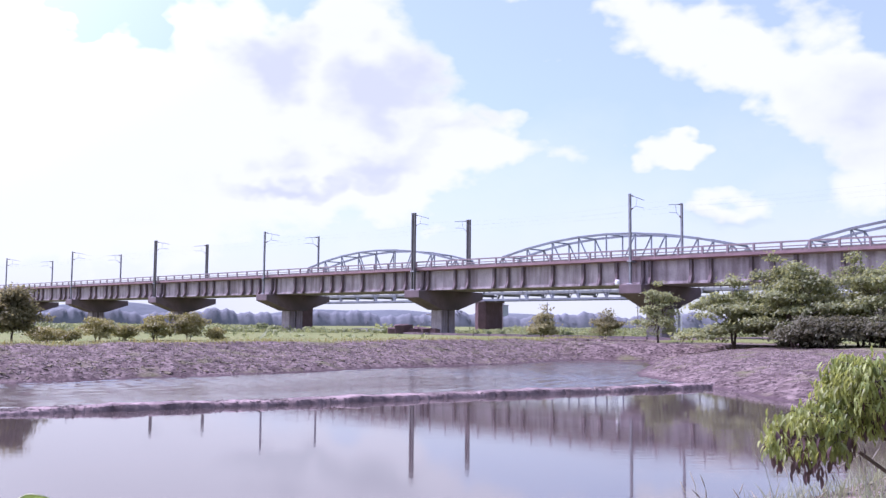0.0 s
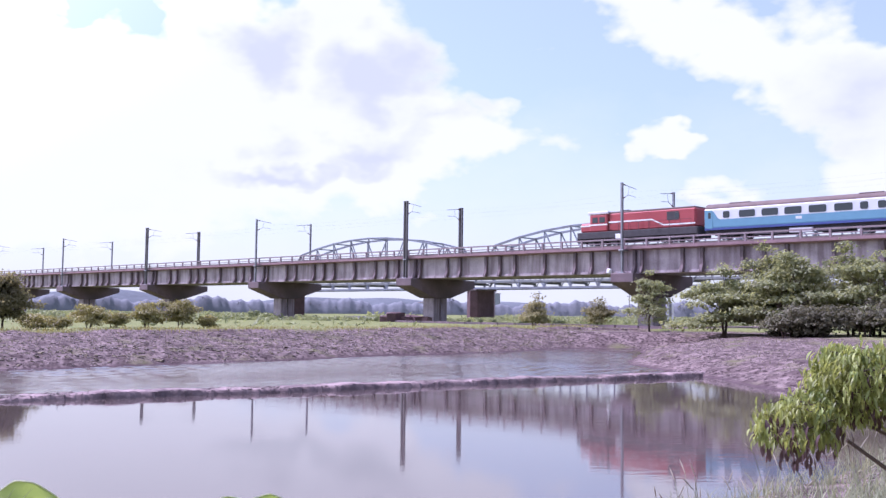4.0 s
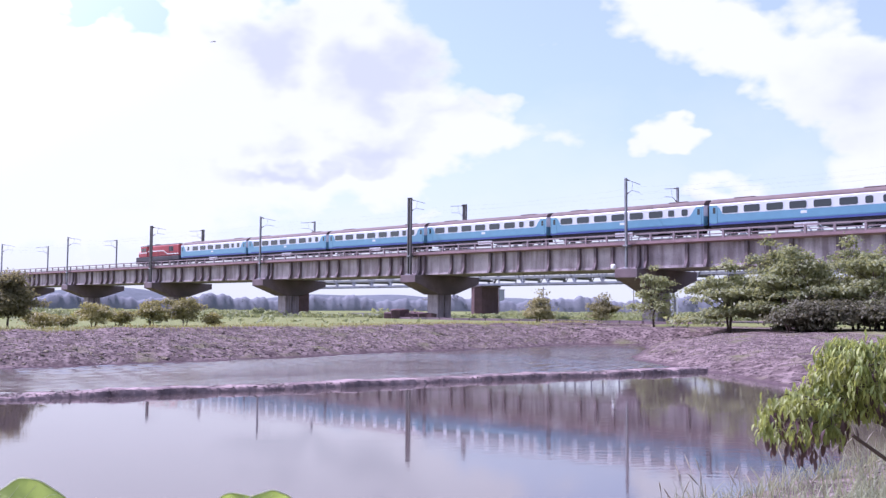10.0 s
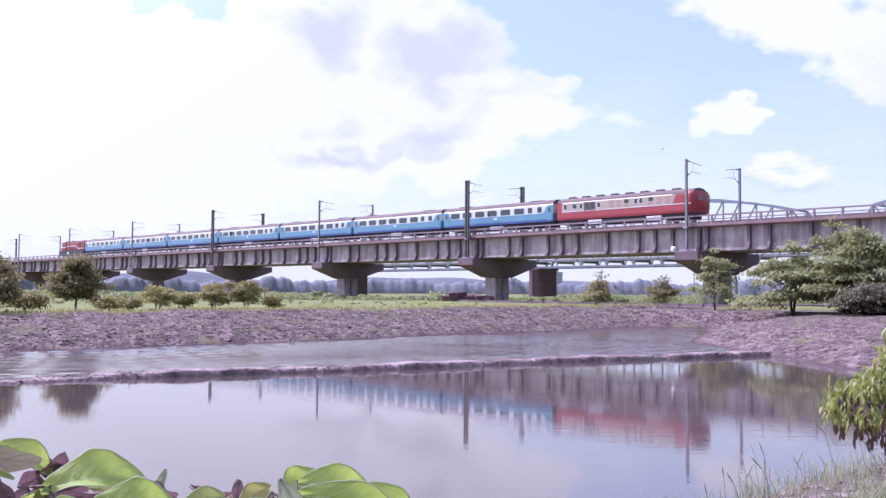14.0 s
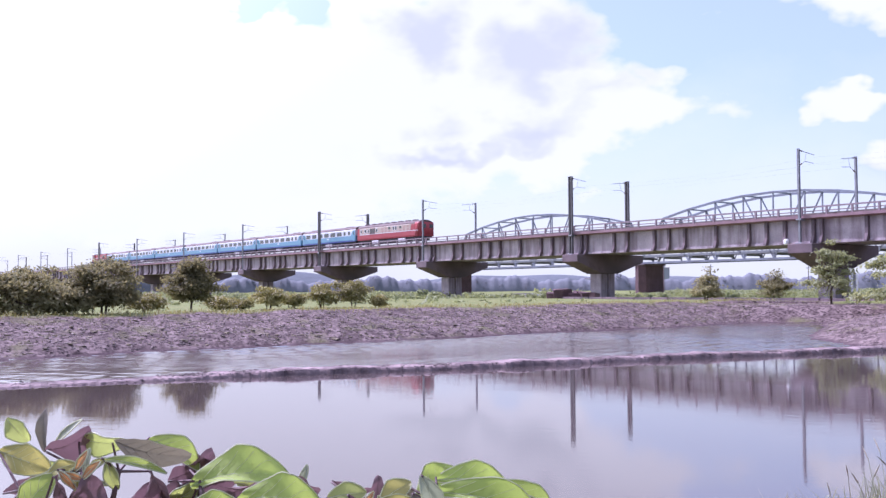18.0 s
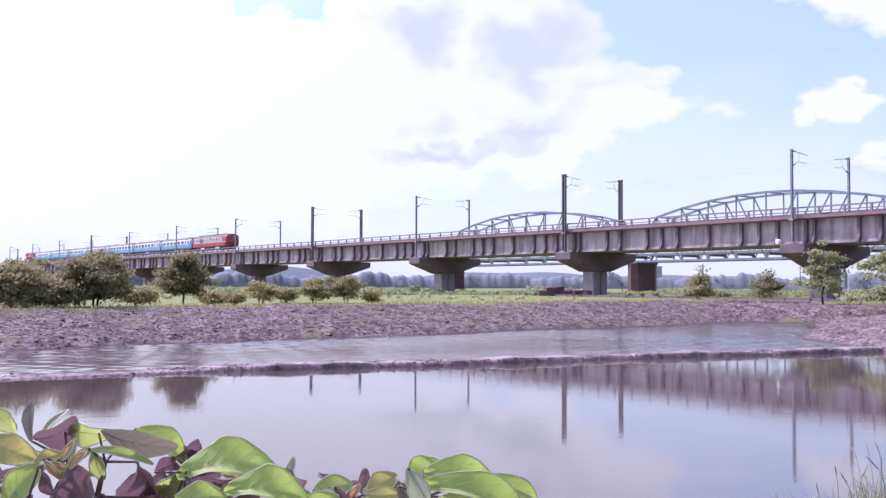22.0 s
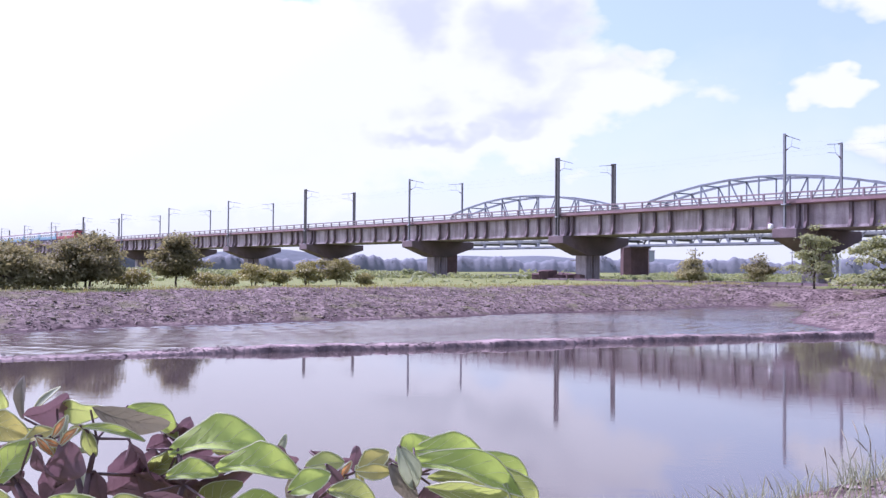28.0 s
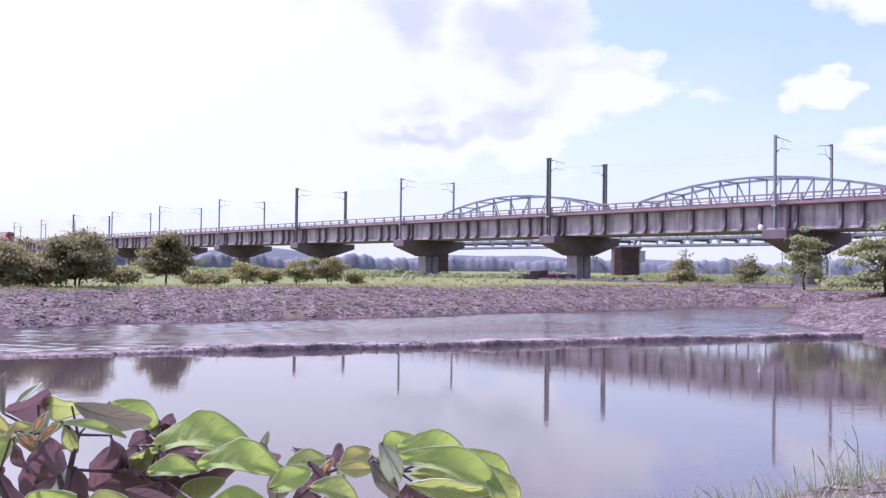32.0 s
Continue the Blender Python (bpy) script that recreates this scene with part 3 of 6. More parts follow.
def cap_mesh():
    bm = bmesh.new()
    half = 1.4
    lo, hi = -5.85, 6.3
    outline = [(lo, 0.0), (lo, -0.95), (-1.5, -2.45), (1.5, -2.45), (hi, -0.95), (hi, 0.0)]
    prism(bm, outline, "x", -half, half)
    bmesh.ops.bevel(bm, geom=bm.edges[:], offset=0.05, segments=1, affect="EDGES")
    return bm


def build_bridge():
    cap = shaft = None
    for k, x in enumerate(PIER_X):
        if k < len(PIER_X) - 1:
            g = girder_span(x)
            for r in RIBS:
                ob = new("rib", rib_mesh)
                ob.parent = g
                ob.location = (x + r, Y0 + 0.42, GIRDER_BOT)
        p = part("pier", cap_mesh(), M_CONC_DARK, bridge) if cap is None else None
        if p is None:
            p = new("pier", cap)
            p.parent = bridge
        cap = p.data
        p.location = (x + 0.35, YM, GIRDER_BOT - 0.02)
        for dy in (-0.72, 0.72):
            if shaft is None:
                s = part("shaft", boxes((-1.0, 1.0, -0.56, 0.56, -7.2, -2.45), bevel=0.06), M_CONC, p)
                shaft = s.data
            else:
                s = new("shaft", shaft)
                s.parent = p
            s.location = (0, dy, 0)
    x0, x1 = PIER_X[0], PIER_X[-1]
    bm = bmesh.new()
    prism(bm, [(Y0, DECK_TOP), (Y0, DECK_BOT + 0.12), (Y0 + 0.5, DECK_BOT), (Y1 - 0.5, DECK_BOT), (Y1, DECK_BOT + 0.12), (Y1, DECK_TOP)], "x", x0, x1)
    part("deck_slab", bm, M_CORNICE, bridge, "reddish concrete deck slab")
    part("ballast", boxes((x0, x1, Y0 + 1.0, Y1 - 1.0, DECK_TOP, DECK_TOP + 0.25)), mat("track_ballast", (0.17, 0.14, 0.13), 0.95, vary=0.4, scale=3, fine=12, bump=0.6), bridge, "brown stone ballast")
    for yc in (TRACK_Y, TRACK_Y + 4.0):
        for s in (-0.53, 0.53):
            part("rail", boxes((x0, x1, yc + s - 0.035, yc + s + 0.035, DECK_TOP + 0.25, RAIL_TOP)), M_STEEL, bridge, "steel running rail")
    # railings along both edges: two pipes on stubby posts
    post = boxes((-0.11, 0.11, -0.09, 0.09, 0, 0.86), bevel=0.02)
    pm = bpy.data.meshes.new("post")
    post.to_mesh(pm)
    post.free()
    pm.materials.append(M_RAIL)
    for side, y in (("near", Y0 + 0.15), ("far", Y1 - 0.15)):
        rl = part("railing", boxes((x0, x1, y - 0.07, y + 0.07, DECK_TOP + 0.72, DECK_TOP + 0.88), (x0, x1, y - 0.04, y + 0.04, DECK_TOP + 0.34, DECK_TOP + 0.44)), M_RAIL, bridge,
                  "pale concrete and pipe railing")
        if side == "near":
            n = int((x1 - (-330)) / 2.75)
            for i in range(n):
                ob = new("post", pm)
                ob.parent = rl
                ob.location = (x1 - 1.0 - i * 2.75, y, DECK_TOP)
            bm = bmesh.new()
            x = x1 - 1.0 - n * 2.75
            while x > x0:
                box(bm, x - 0.11, x + 0.11, y - 0.09, y + 0.09, DECK_TOP, DECK_TOP + 0.86)
                x -= 2.75
            tagged(part("distant_posts", bm, M_RAIL, rl), kind="stuff")
    # drain box and floodlight at a pier
    part("floodlight", boxes((-0.27, 0.27, -0.25, 0.25, -0.3, 0.3), bevel=0.14), M_WHITE, bridge, "round white floodlight under the deck edge").location = (FIRST_X - 1.9, Y0 + 0.1, GIRDER_BOT + 0.25)


build_bridge()

# ================= catenary masts =================


def arm_set(bm_arm, bm_ins, top, sign):
    """Cantilever: top tube, raking tube, registration arm with insulators, reaching over the track."""
    reach = 2.5 * sign
    tube(bm_arm, (0, 0, top - 0.12), (0, reach * 1.1, top - 0.42), 0.035)
    tube(bm_arm, (0, 0, top - 1.75), (0, reach * 0.45, top - 1.2), 0.032)
    tube(bm_arm, (0, reach * 0.45, top - 1.2), (0, reach * 1.05, top - 1.28), 0.028)
    tube(bm_arm, (0, reach * 0.45, top - 1.2), (0, reach * 0.55, top - 0.28), 0.018)
    tube(bm_ins[0], (0, 0.25 * sign, top - 0.15), (0, 0.65 * sign, top - 0.19), 0.07, n=8)
    tube(bm_ins[1], (0, 0.2 * sign, top - 1.66), (0, 0.55 * sign, top - 1.49), 0.07, n=8)


def mast(lattice, far):
    m = thing("catenary_mast", (0, 0, 0), "dark lattice twin-post catenary mast" if lattice else "slender grey catenary mast with wire arms", "mast", "catenary masts along the bridge")
    top = 16.55 if lattice else 16.2
    foot = 6.55 if not far else 9.0
    sign = -1 if far else 1
    bm = bmesh.new()
    if lattice:
        for dx in (-0.22, 0.22):
            box(bm, dx - 0.09, dx + 0.09, -0.14, 0.14, foot, top, bevel=0.0)
        z, s = foot + 0.3, 1
        while z < top - 0.5:
            beam(bm, (-0.22 * s, 0, z), (0.22 * s, 0, z + 0.6), 0.05, 0.06)
            z, s = z + 0.6, -s
        box(bm, -0.34, 0.34, -0.16, 0.16, top, top + 0.06)
        part("twin_post", bm, M_MAST, m)
    else:
        box(bm, -0.1, 0.1, -0.02, 0.02, foot, top)
        for dy in (-0.1, 0.1):
            box(bm, -0.11, 0.11, dy - 0.02, dy + 0.02, foot, top + 0.02)
        part("post", bm, M_STEEL, m)
    a, ins = bmesh.new(), (bmesh.new(), bmesh.new())
    arm_set(a, ins, top, sign)
    part("cantilever_arm", a, M_STEEL, m)
    for i in ins:
        part("insulator", i, M_INSUL, m)
    part("base_plate", boxes((-0.4, 0.4, -0.3, 0.3, foot - 0.05, foot + 0.12), bevel=0.02), M_STEEL, m)
    if not far:
        part("deck_bracket", boxes((-0.3, 0.3, -0.25, 0.75, DECK_BOT - 0.1, DECK_BOT + 0.05), bevel=0.02), M_STEEL, m)
    return m


MAST_Y = (86.92, 97.37)


def build_masts():
    for far in (False, True):
        first = {}
        for k in range(FIRST, LAST + 1):
            x = FIRST_X + k * BAY
            lat = k in (-1, -3, -7, -11)
            at = pose(x, MAST_Y[far], 0)
            if lat not in first:
                first[lat] = mast(lat, far)
                first[lat].matrix_world = at
            else:
                copy_thing(first[lat], at)
    for name, y, z, sag in (("contact_wire", TRACK_Y, 14.75, 0.0), ("messenger_wire", TRACK_Y, 15.6, 0.45), ("contact_wire", TRACK_Y + 4, 14.75, 0.0), ("messenger_wire", TRACK_Y + 4, 15.6, 0.45)):
        bm = bmesh.new()
        for k in range(FIRST, LAST):
            prev = None
            for s in range(7):
                u = s / 6
                p = (FIRST_X + (k + u) * BAY, y, z - sag * 4 * u * (1 - u))
                if prev:
                    tube(bm, prev, p, 0.0025, n=3)
                prev = p
        tagged(part(name, bm, M_WIRE), "thin dark overhead wire above the track", "cable")


build_masts()

# ================= old steel truss bridge behind =================
OLD_Y, OLD_SPAN, OLD_C = 155.0, 66.5, -108.4
OLD_BOT, OLD_RISE = 7.55, 12.3


def chord_z(u):
    return OLD_BOT + 7.15 + (OLD_RISE - 7.15) * (1 - (2 * u - 1) ** 2)


def truss_span(xc):
    span = part("truss_span", boxes((xc - OLD_SPAN / 2 + 0.3, xc + OLD_SPAN / 2 - 0.3, OLD_Y + 0.3, OLD_Y + 5.2, OLD_BOT + 1.3, OLD_BOT + 1.6)), M_STEEL, old_bridge)
    x0 = xc - OLD_SPAN / 2 + 0.4
    n, w = 10, (OLD_SPAN - 0.8) / 10
    for y in (OLD_Y, OLD_Y + 5.5):
        bm = bmesh.new()
        beam(bm, (x0, y, OLD_BOT), (x0 + n * w, y, OLD_BOT), 0.4, 0.42)
        part("bottom_chord", bm, M_TRUSS, span)
        part("stringer", boxes((x0, x0 + n * w, y - 0.1, y + 0.1, OLD_BOT + 1.15, OLD_BOT + 1.6)), M_STEEL, span)
        tops = [(x0 + i * w, y, chord_z(i / n) if 0 < i < n else OLD_BOT) for i in range(n + 1)]
        bm = bmesh.new()
        rings = []
        for x, yy, z in tops:
            rings.append([bm.verts.new((x, yy + sy * 0.2, z + sz * 0.2)) for sy, sz in ((-1, -1), (1, -1), (1, 1), (-1, 1))])
        for p, q in zip(rings, rings[1:]):
            for k in range(4):
                bm.faces.new((p[k], p[(k + 1) % 4], q[(k + 1) % 4], q[k]))
        bm.faces.new(rings[0][::-1])
        bm.faces.new(rings[-1])
        part("top_chord", bm, M_TRUSS, span)
        for i in range(1, n):
            bm = bmesh.new()
            beam(bm, (x0 + i * w, y, OLD_BOT), tops[i], 0.22, 0.22)
            part("vertical", bm, M_TRUSS, span)
        for i in range(1, n - 1):
            up = i < n / 2
            a, b = (tops[i], (x0 + (i + 1) * w, y, OLD_BOT)) if up else ((x0 + i * w, y, OLD_BOT), tops[i + 1])
            bm = bmesh.new()
            beam(bm, a, b, 0.2, 0.22)
            mid = (Vector(a) + Vector(b)) / 2
            if 2 <= i <= 7:
                beam(bm, mid, (x0 + (i if up else i + 1) * w, y, OLD_BOT), 0.15, 0.16)
            part("diagonal", bm, M_TRUSS, span)
    for i in range(1, n):
        z = chord_z(i / n)
        if z > OLD_BOT + 6:
            part("sway_beam", beam(bmesh.new(), (x0 + i * w, OLD_Y, z), (x0 + i * w, OLD_Y + 5.5, z), 0.2, 0.25), M_TRUSS, span)
    for i in range(n + 1):
        part("floor_beam", beam(bmesh.new(), (x0 + i * w, OLD_Y, OLD_BOT + 0.9), (x0 + i * w, OLD_Y + 5.5, OLD_BOT + 0.9), 0.3, 0.4), M_TRUSS, span)


old_bridge = thing("old_truss_bridge", (0, 0, 0), "old pale steel arched truss bridge on dark brick piers", "bridge")
for i in (-1, 0, 1, 2):
    truss_span(OLD_C + i * OLD_SPAN)
for i in range(-2, 4):
    xp = OLD_C + OLD_SPAN * (i - 0.5) + OLD_SPAN
    if i < -1:
        xp = OLD_C - 1.5 * OLD_SPAN
    xp += 0.75
    bm = bmesh.new()
    prism(bm, [(xp - 1.5, OLD_Y - 0.2), (xp, OLD_Y - 0.9), (xp + 1.5, OLD_Y - 0.2), (xp + 1.5, OLD_Y + 5.2), (xp, OLD_Y + 6.0), (xp - 1.5, OLD_Y + 5.2)], "z", 0.6, OLD_BOT - 0.5)
    pr = part("pier", bm, M_BRICK, old_bridge, "dark red masonry pier")
    part("coping", boxes((xp - 1.7, xp + 1.7, OLD_Y - 0.8, OLD_Y + 5.8, OLD_BOT - 0.5, OLD_BOT - 0.15), bevel=0.05), M_CONC_DARK, pr)

# ================= train =================
CAR = 20.2
COACH_LEN = 19.55


def bogie(parent, x, n=2, base=2.2):
    b = part("bogie", boxes((x - base / 2 - 0.7, x + base / 2 + 0.7, -1.12, -0.92, 0.4, 0.7), (x - base / 2 - 0.7, x + base / 2 + 0.7, 0.92, 1.12, 0.4, 0.7), (x - 0.3, x + 0.3, -1.15, 1.15, 0.35, 0.85), bevel=0.03), M_UNDER, parent)
    for i in range(n):
        wx = x - base / 2 + i * base / (n - 1)
        bm = bmesh.new()
        for y in (-0.6, 0.6):
            tube(bm, (wx, y - 0.07, 0.43), (wx, y + 0.07, 0.43), 0.43, n=14)
        tube(bm, (wx, -0.6, 0.43), (wx, 0.6, 0.43), 0.08, n=6)
        part("wheelset", bm, M_STEEL, b)


def rounded(x0, x1, z0, z1, r):
    """A rectangle in x and z with clipped, rounded corners, counter-clockwise."""
    pts = []
    for cx, cz, start in ((x1 - r, z1 - r, 0), (x0 + r, z1 - r, 90), (x0 + r, z0 + r, 180), (x1 - r, z0 + r, 270)):
        pts += [(cx + r * math.cos(radians(start + k * 45)), cz + r * math.sin(radians(start + k * 45))) for k in range(3)]
    return pts


def windows_row(parent, xs, width, z0, z1, y, frame_mat):
    """Sealed windows with rounded corners: a dark pane in a pale frame, on both sides."""
    for sx in (-1, 1):
        for x in xs:
            fr = prism(bmesh.new(), rounded(x - width / 2 - 0.06, x + width / 2 + 0.06, z0 - 0.06, z1 + 0.06, 0.17), "y", sx * y - 0.012, sx * y + 0.012)
            w = part("window", fr, frame_mat, parent)
            part("pane", prism(bmesh.new(), rounded(x - width / 2, x + width / 2, z0, z1, 0.14), "y", sx * (y + 0.010) - 0.008, sx * (y + 0.010) + 0.008), M_GLASS, w)


def coach(first=False):
    """A passenger coach; the one behind the locomotive has a single small window at its leading end."""
    c = thing("passenger_coach", (0, 0, 0), "sky-blue and white passenger coach with brown roof", "train coach", "coaches of the train")
    h, half = COACH_LEN / 2, 1.44
    body = bmesh.new()
    prism(body, [(-half + 0.05, 1.05), (half - 0.05, 1.05), (half, 1.3), (half, 2.02), (-half, 2.02), (-half, 1.3)], "x", -h, h)
    part("lower_body", body, M_BLUE, c, "sky-blue lower side")
    up = bmesh.new()
    prism(up, [(-half, 2.02), (half, 2.02), (half, 3.02), (half - 0.08, 3.12), (-half + 0.08, 3.12), (-half, 3.02)], "x", -h, h)
    part("upper_body", up, M_COACH_WHITE, c, "white window band")
    # blue ends sweeping up over the door bays
    for sx in (-1, 1):
        for sy in (-1, 1):
            bm = bmesh.new()
            o = [(sx * (h + 0.004), 2.0), (sx * (h - 1.75), 2.0), (sx * (h - 1.45), 2.16), (sx * (h - 1.1), 2.7), (sx * (h - 0.75), 2.95), (sx * (h + 0.004), 2.98)]
            if sx < 0:
                o = o[::-1]
            prism(bm, o, "y", sy * half - 0.01, sy * half + 0.012)
            part("end_panel", bm, M_BLUE, c)
            d = part("door", boxes((sx * (h - 0.55) - 0.32, sx * (h - 0.55) + 0.32, sy * (half + 0.014) - 0.012, sy * (half + 0.014) + 0.012, 1.15, 2.95)), M_BLUE, c)
            part("door_window", boxes((sx * (h - 0.55) - 0.15, sx * (h - 0.55) + 0.15, sy * (half + 0.024) - 0.008, sy * (half + 0.024) + 0.008, 2.15, 2.75)), M_GLASS, d)
    roof = bmesh.new()
    prism(roof, [(math.cos(math.pi * i / 10) * (half - 0.06), 3.10 + math.sin(math.pi * i / 10) * 0.62) for i in range(11)], "x", -h, h)
    part("roof", roof, M_ROOF, c)
    for x in (-6.4, 6.4):
        part("roof_vent", boxes((x - 1.1, x + 1.1, -0.7, 0.7, 3.62, 3.74), bevel=0.05), M_ROOF, c)
    windows_row(c, ([] if first else [-7.5]) + [-5.2, -2.85, -0.55, 1.8, 4.2], 1.68, 2.12, 2.82, half, M_COACH_WHITE)
    windows_row(c, ([-7.4] if first else []) + [6.05, 7.62], 0.72, 2.14, 2.82, half, M_COACH_WHITE)
    for sy in (-1, 1):
        part("skirt", boxes((-h, h, sy * (half - 0.02) - 0.03, sy * (half - 0.02) + 0.03, 0.98, 1.2)), M_NAVY, c, "dark navy skirt")
    part("emblem", boxes((-0.3, 0.3, -half - 0.012, -half + 0.01, 1.62, 1.88)), M_COACH_WHITE, c, "small pale emblem")
    part("underframe", boxes((-h + 0.1, h - 0.1, -1.2, 1.2, 0.72, 1.05), (-4.6, -1.2, -1.3, 1.3, 0.35, 0.75), (1.6, 4.4, -1.3, 1.3, 0.35, 0.75)), M_UNDER, c)
    part("battery_box", boxes((-1.0, 1.3, -1.38, -1.0, 0.34, 0.8), bevel=0.04), M_GEAR, c, "pale grey equipment box")
    for s in (-1, 1):
        part("gangway", boxes((min(s * h, s * (h + 0.32)), max(s * h, s * (h + 0.32)), -0.55, 0.55, 1.1, 3.05)), M_UNDER, c)
    for s in (-1, 1):
        part("coupler", boxes((min(s * (h + 0.34), s * (h - 0.3)), max(s * (h + 0.34), s * (h - 0.3)), -0.15, 0.15, 0.7, 0.95)), M_UNDER, c)
    for x in (-7.0, 7.0):
        bogie(c, x)
    return c


def locomotive():
    """Orange-red diesel locomotive, short nose and cab leading, long hood behind with a small cab at the rear."""
    c = thing("diesel_locomotive", (0, 0, 0), "orange-red diesel locomotive with white waist stripe pulling the train", "locomotive")
    h = 7.45
    part("frame", boxes((-h, h, -1.4, 1.4, 0.75, 1.5), (-h - 0.1, -h + 0.15, -1.35, 1.35, 0.35, 1.5), (h - 0.15, h + 0.1, -1.35, 1.35, 0.35, 1.5), bevel=0.04), M_UNDER, c, "black running board and frame")
    part("fuel_tank", boxes((-2.2, 2.2, -1.25, 1.25, 0.3, 0.8), bevel=0.1), M_UNDER, c)
    nose = boxes((-h + 0.1, -h + 1.6, -1.05, 1.05, 1.5, 2.55), bevel=0.18)
    part("nose", nose, M_RED, c)
    cab = boxes((-h + 1.6, -h + 4.0, -1.4, 1.4, 1.5, 3.45), bevel=0.14)
    cabp = part("cab", cab, M_RED, c)
    for sy in (-1, 1):
        part("cab_window", boxes((-h + 2.0, -h + 2.7, sy * 1.41 - 0.015, sy * 1.41 + 0.015, 2.5, 3.1)), M_GLASS, cabp)
        part("cab_window", boxes((-h + 2.95, -h + 3.65, sy * 1.41 - 0.015, sy * 1.41 + 0.015, 2.5, 3.1)), M_GLASS, cabp)
        part("windscreen", boxes((-h + 1.585, -h + 1.615, sy * 0.62 - 0.42, sy * 0.62 + 0.42, 2.65, 3.15)), M_GLASS, cabp)
    part("cab_roof", boxes((-h + 1.4, -h + 4.1, -1.42, 1.42, 3.42, 3.74), bevel=0.06), M_GEAR, c, "pale grey cab roof")
    hood = boxes((-h + 4.0, h - 0.25, -1.22, 1.22, 1.5, 3.5), bevel=0.16)
    hd = part("long_hood", hood, M_RED, c)
    part("hood_roof", boxes((-h + 4.15, h - 0.4, -1.14, 1.14, 3.40, 3.64), bevel=0.07), M_ROOF, c)
    part("exhaust", boxes((-h + 4.9, -h + 6.0, -0.35, 0.35, 3.64, 3.86), bevel=0.05), M_UNDER, c)
    for i in range(11):
        x = -h + 4.6 + i * 0.78
        part("hood_door", boxes((x, x + 0.68, -1.235, -1.20, 1.62, 2.3)), M_RED, hd)
    part("radiator_grille", boxes((h - 3.6, h - 2.2, -1.245, -1.2, 2.3, 3.2)), M_UNDER, hd, "dark rear side grille and opening")
    part("rear_window", boxes((h - 2.6, h - 2.15, -1.262, -1.23, 2.5, 3.0)), M_GLASS, hd, "dark cab side window")
    st = bmesh.new()
    for a, b, z, w in ((-h + 0.2, -h + 1.6, 2.16, 1.065), (-h + 1.6, -h + 4.0, 2.2, 1.415), (-h + 4.0, h - 5.4, 2.42, 1.235), (h - 4.0, h - 0.3, 1.78, 1.235)):
        for sy in (-1, 1):
            box(st, a, b, sy * w - 0.012, sy * w + 0.012, z, z + 0.15)
    for sy in (-1, 1):
        prism(st, [(h - 5.4, 2.42), (h - 4.0, 1.78), (h - 4.0, 1.93), (h - 5.4, 2.57)], "y", sy * 1.235 - 0.012, sy * 1.235 + 0.012)
    part("waist_stripe", st, M_WHITE, c, "white waist stripe")
    part("sand_box", boxes((-h + 5.0, -h + 5.9, -1.42, -1.2, 0.62, 1.2), bevel=0.05), M_WHITE, c, "white side equipment box")
    for y in (-0.5, 0.5):
        bm = bmesh.new()
        tube(bm, (-h + 0.12, y, 2.2), (-h + 0.04, y, 2.2), 0.13, n=10)
        part("headlight", bm, M_WHITE, c)
    for sy in (-1, 1):
        rails = bmesh.new()
        for i in range(9):
            x = -h + 4.2 + i * 1.25
            tube(rails, (x, sy * 1.36, 1.5), (x, sy * 1.36, 2.35), 0.02, n=4)
        tube(rails, (-h + 4.2, sy * 1.36, 2.35), (-h + 14.2, sy * 1.36, 2.35), 0.02, n=4)
        part("handrail", rails, M_UNDER, c)
    for s in (-1, 1):
        part("coupler", boxes((min(s * h, s * (h + 0.45)), max(s * h, s * (h + 0.45)), -0.15, 0.15, 0.65, 0.95)), M_UNDER, c)
    for x in (-4.6, 4.6):
        bogie(c, x, 3, 3.0)
    return c


M_GRILLE = mat("faded_pink_grille", (0.40, 0.26, 0.23), 0.7, vary=0.2, scale=3)


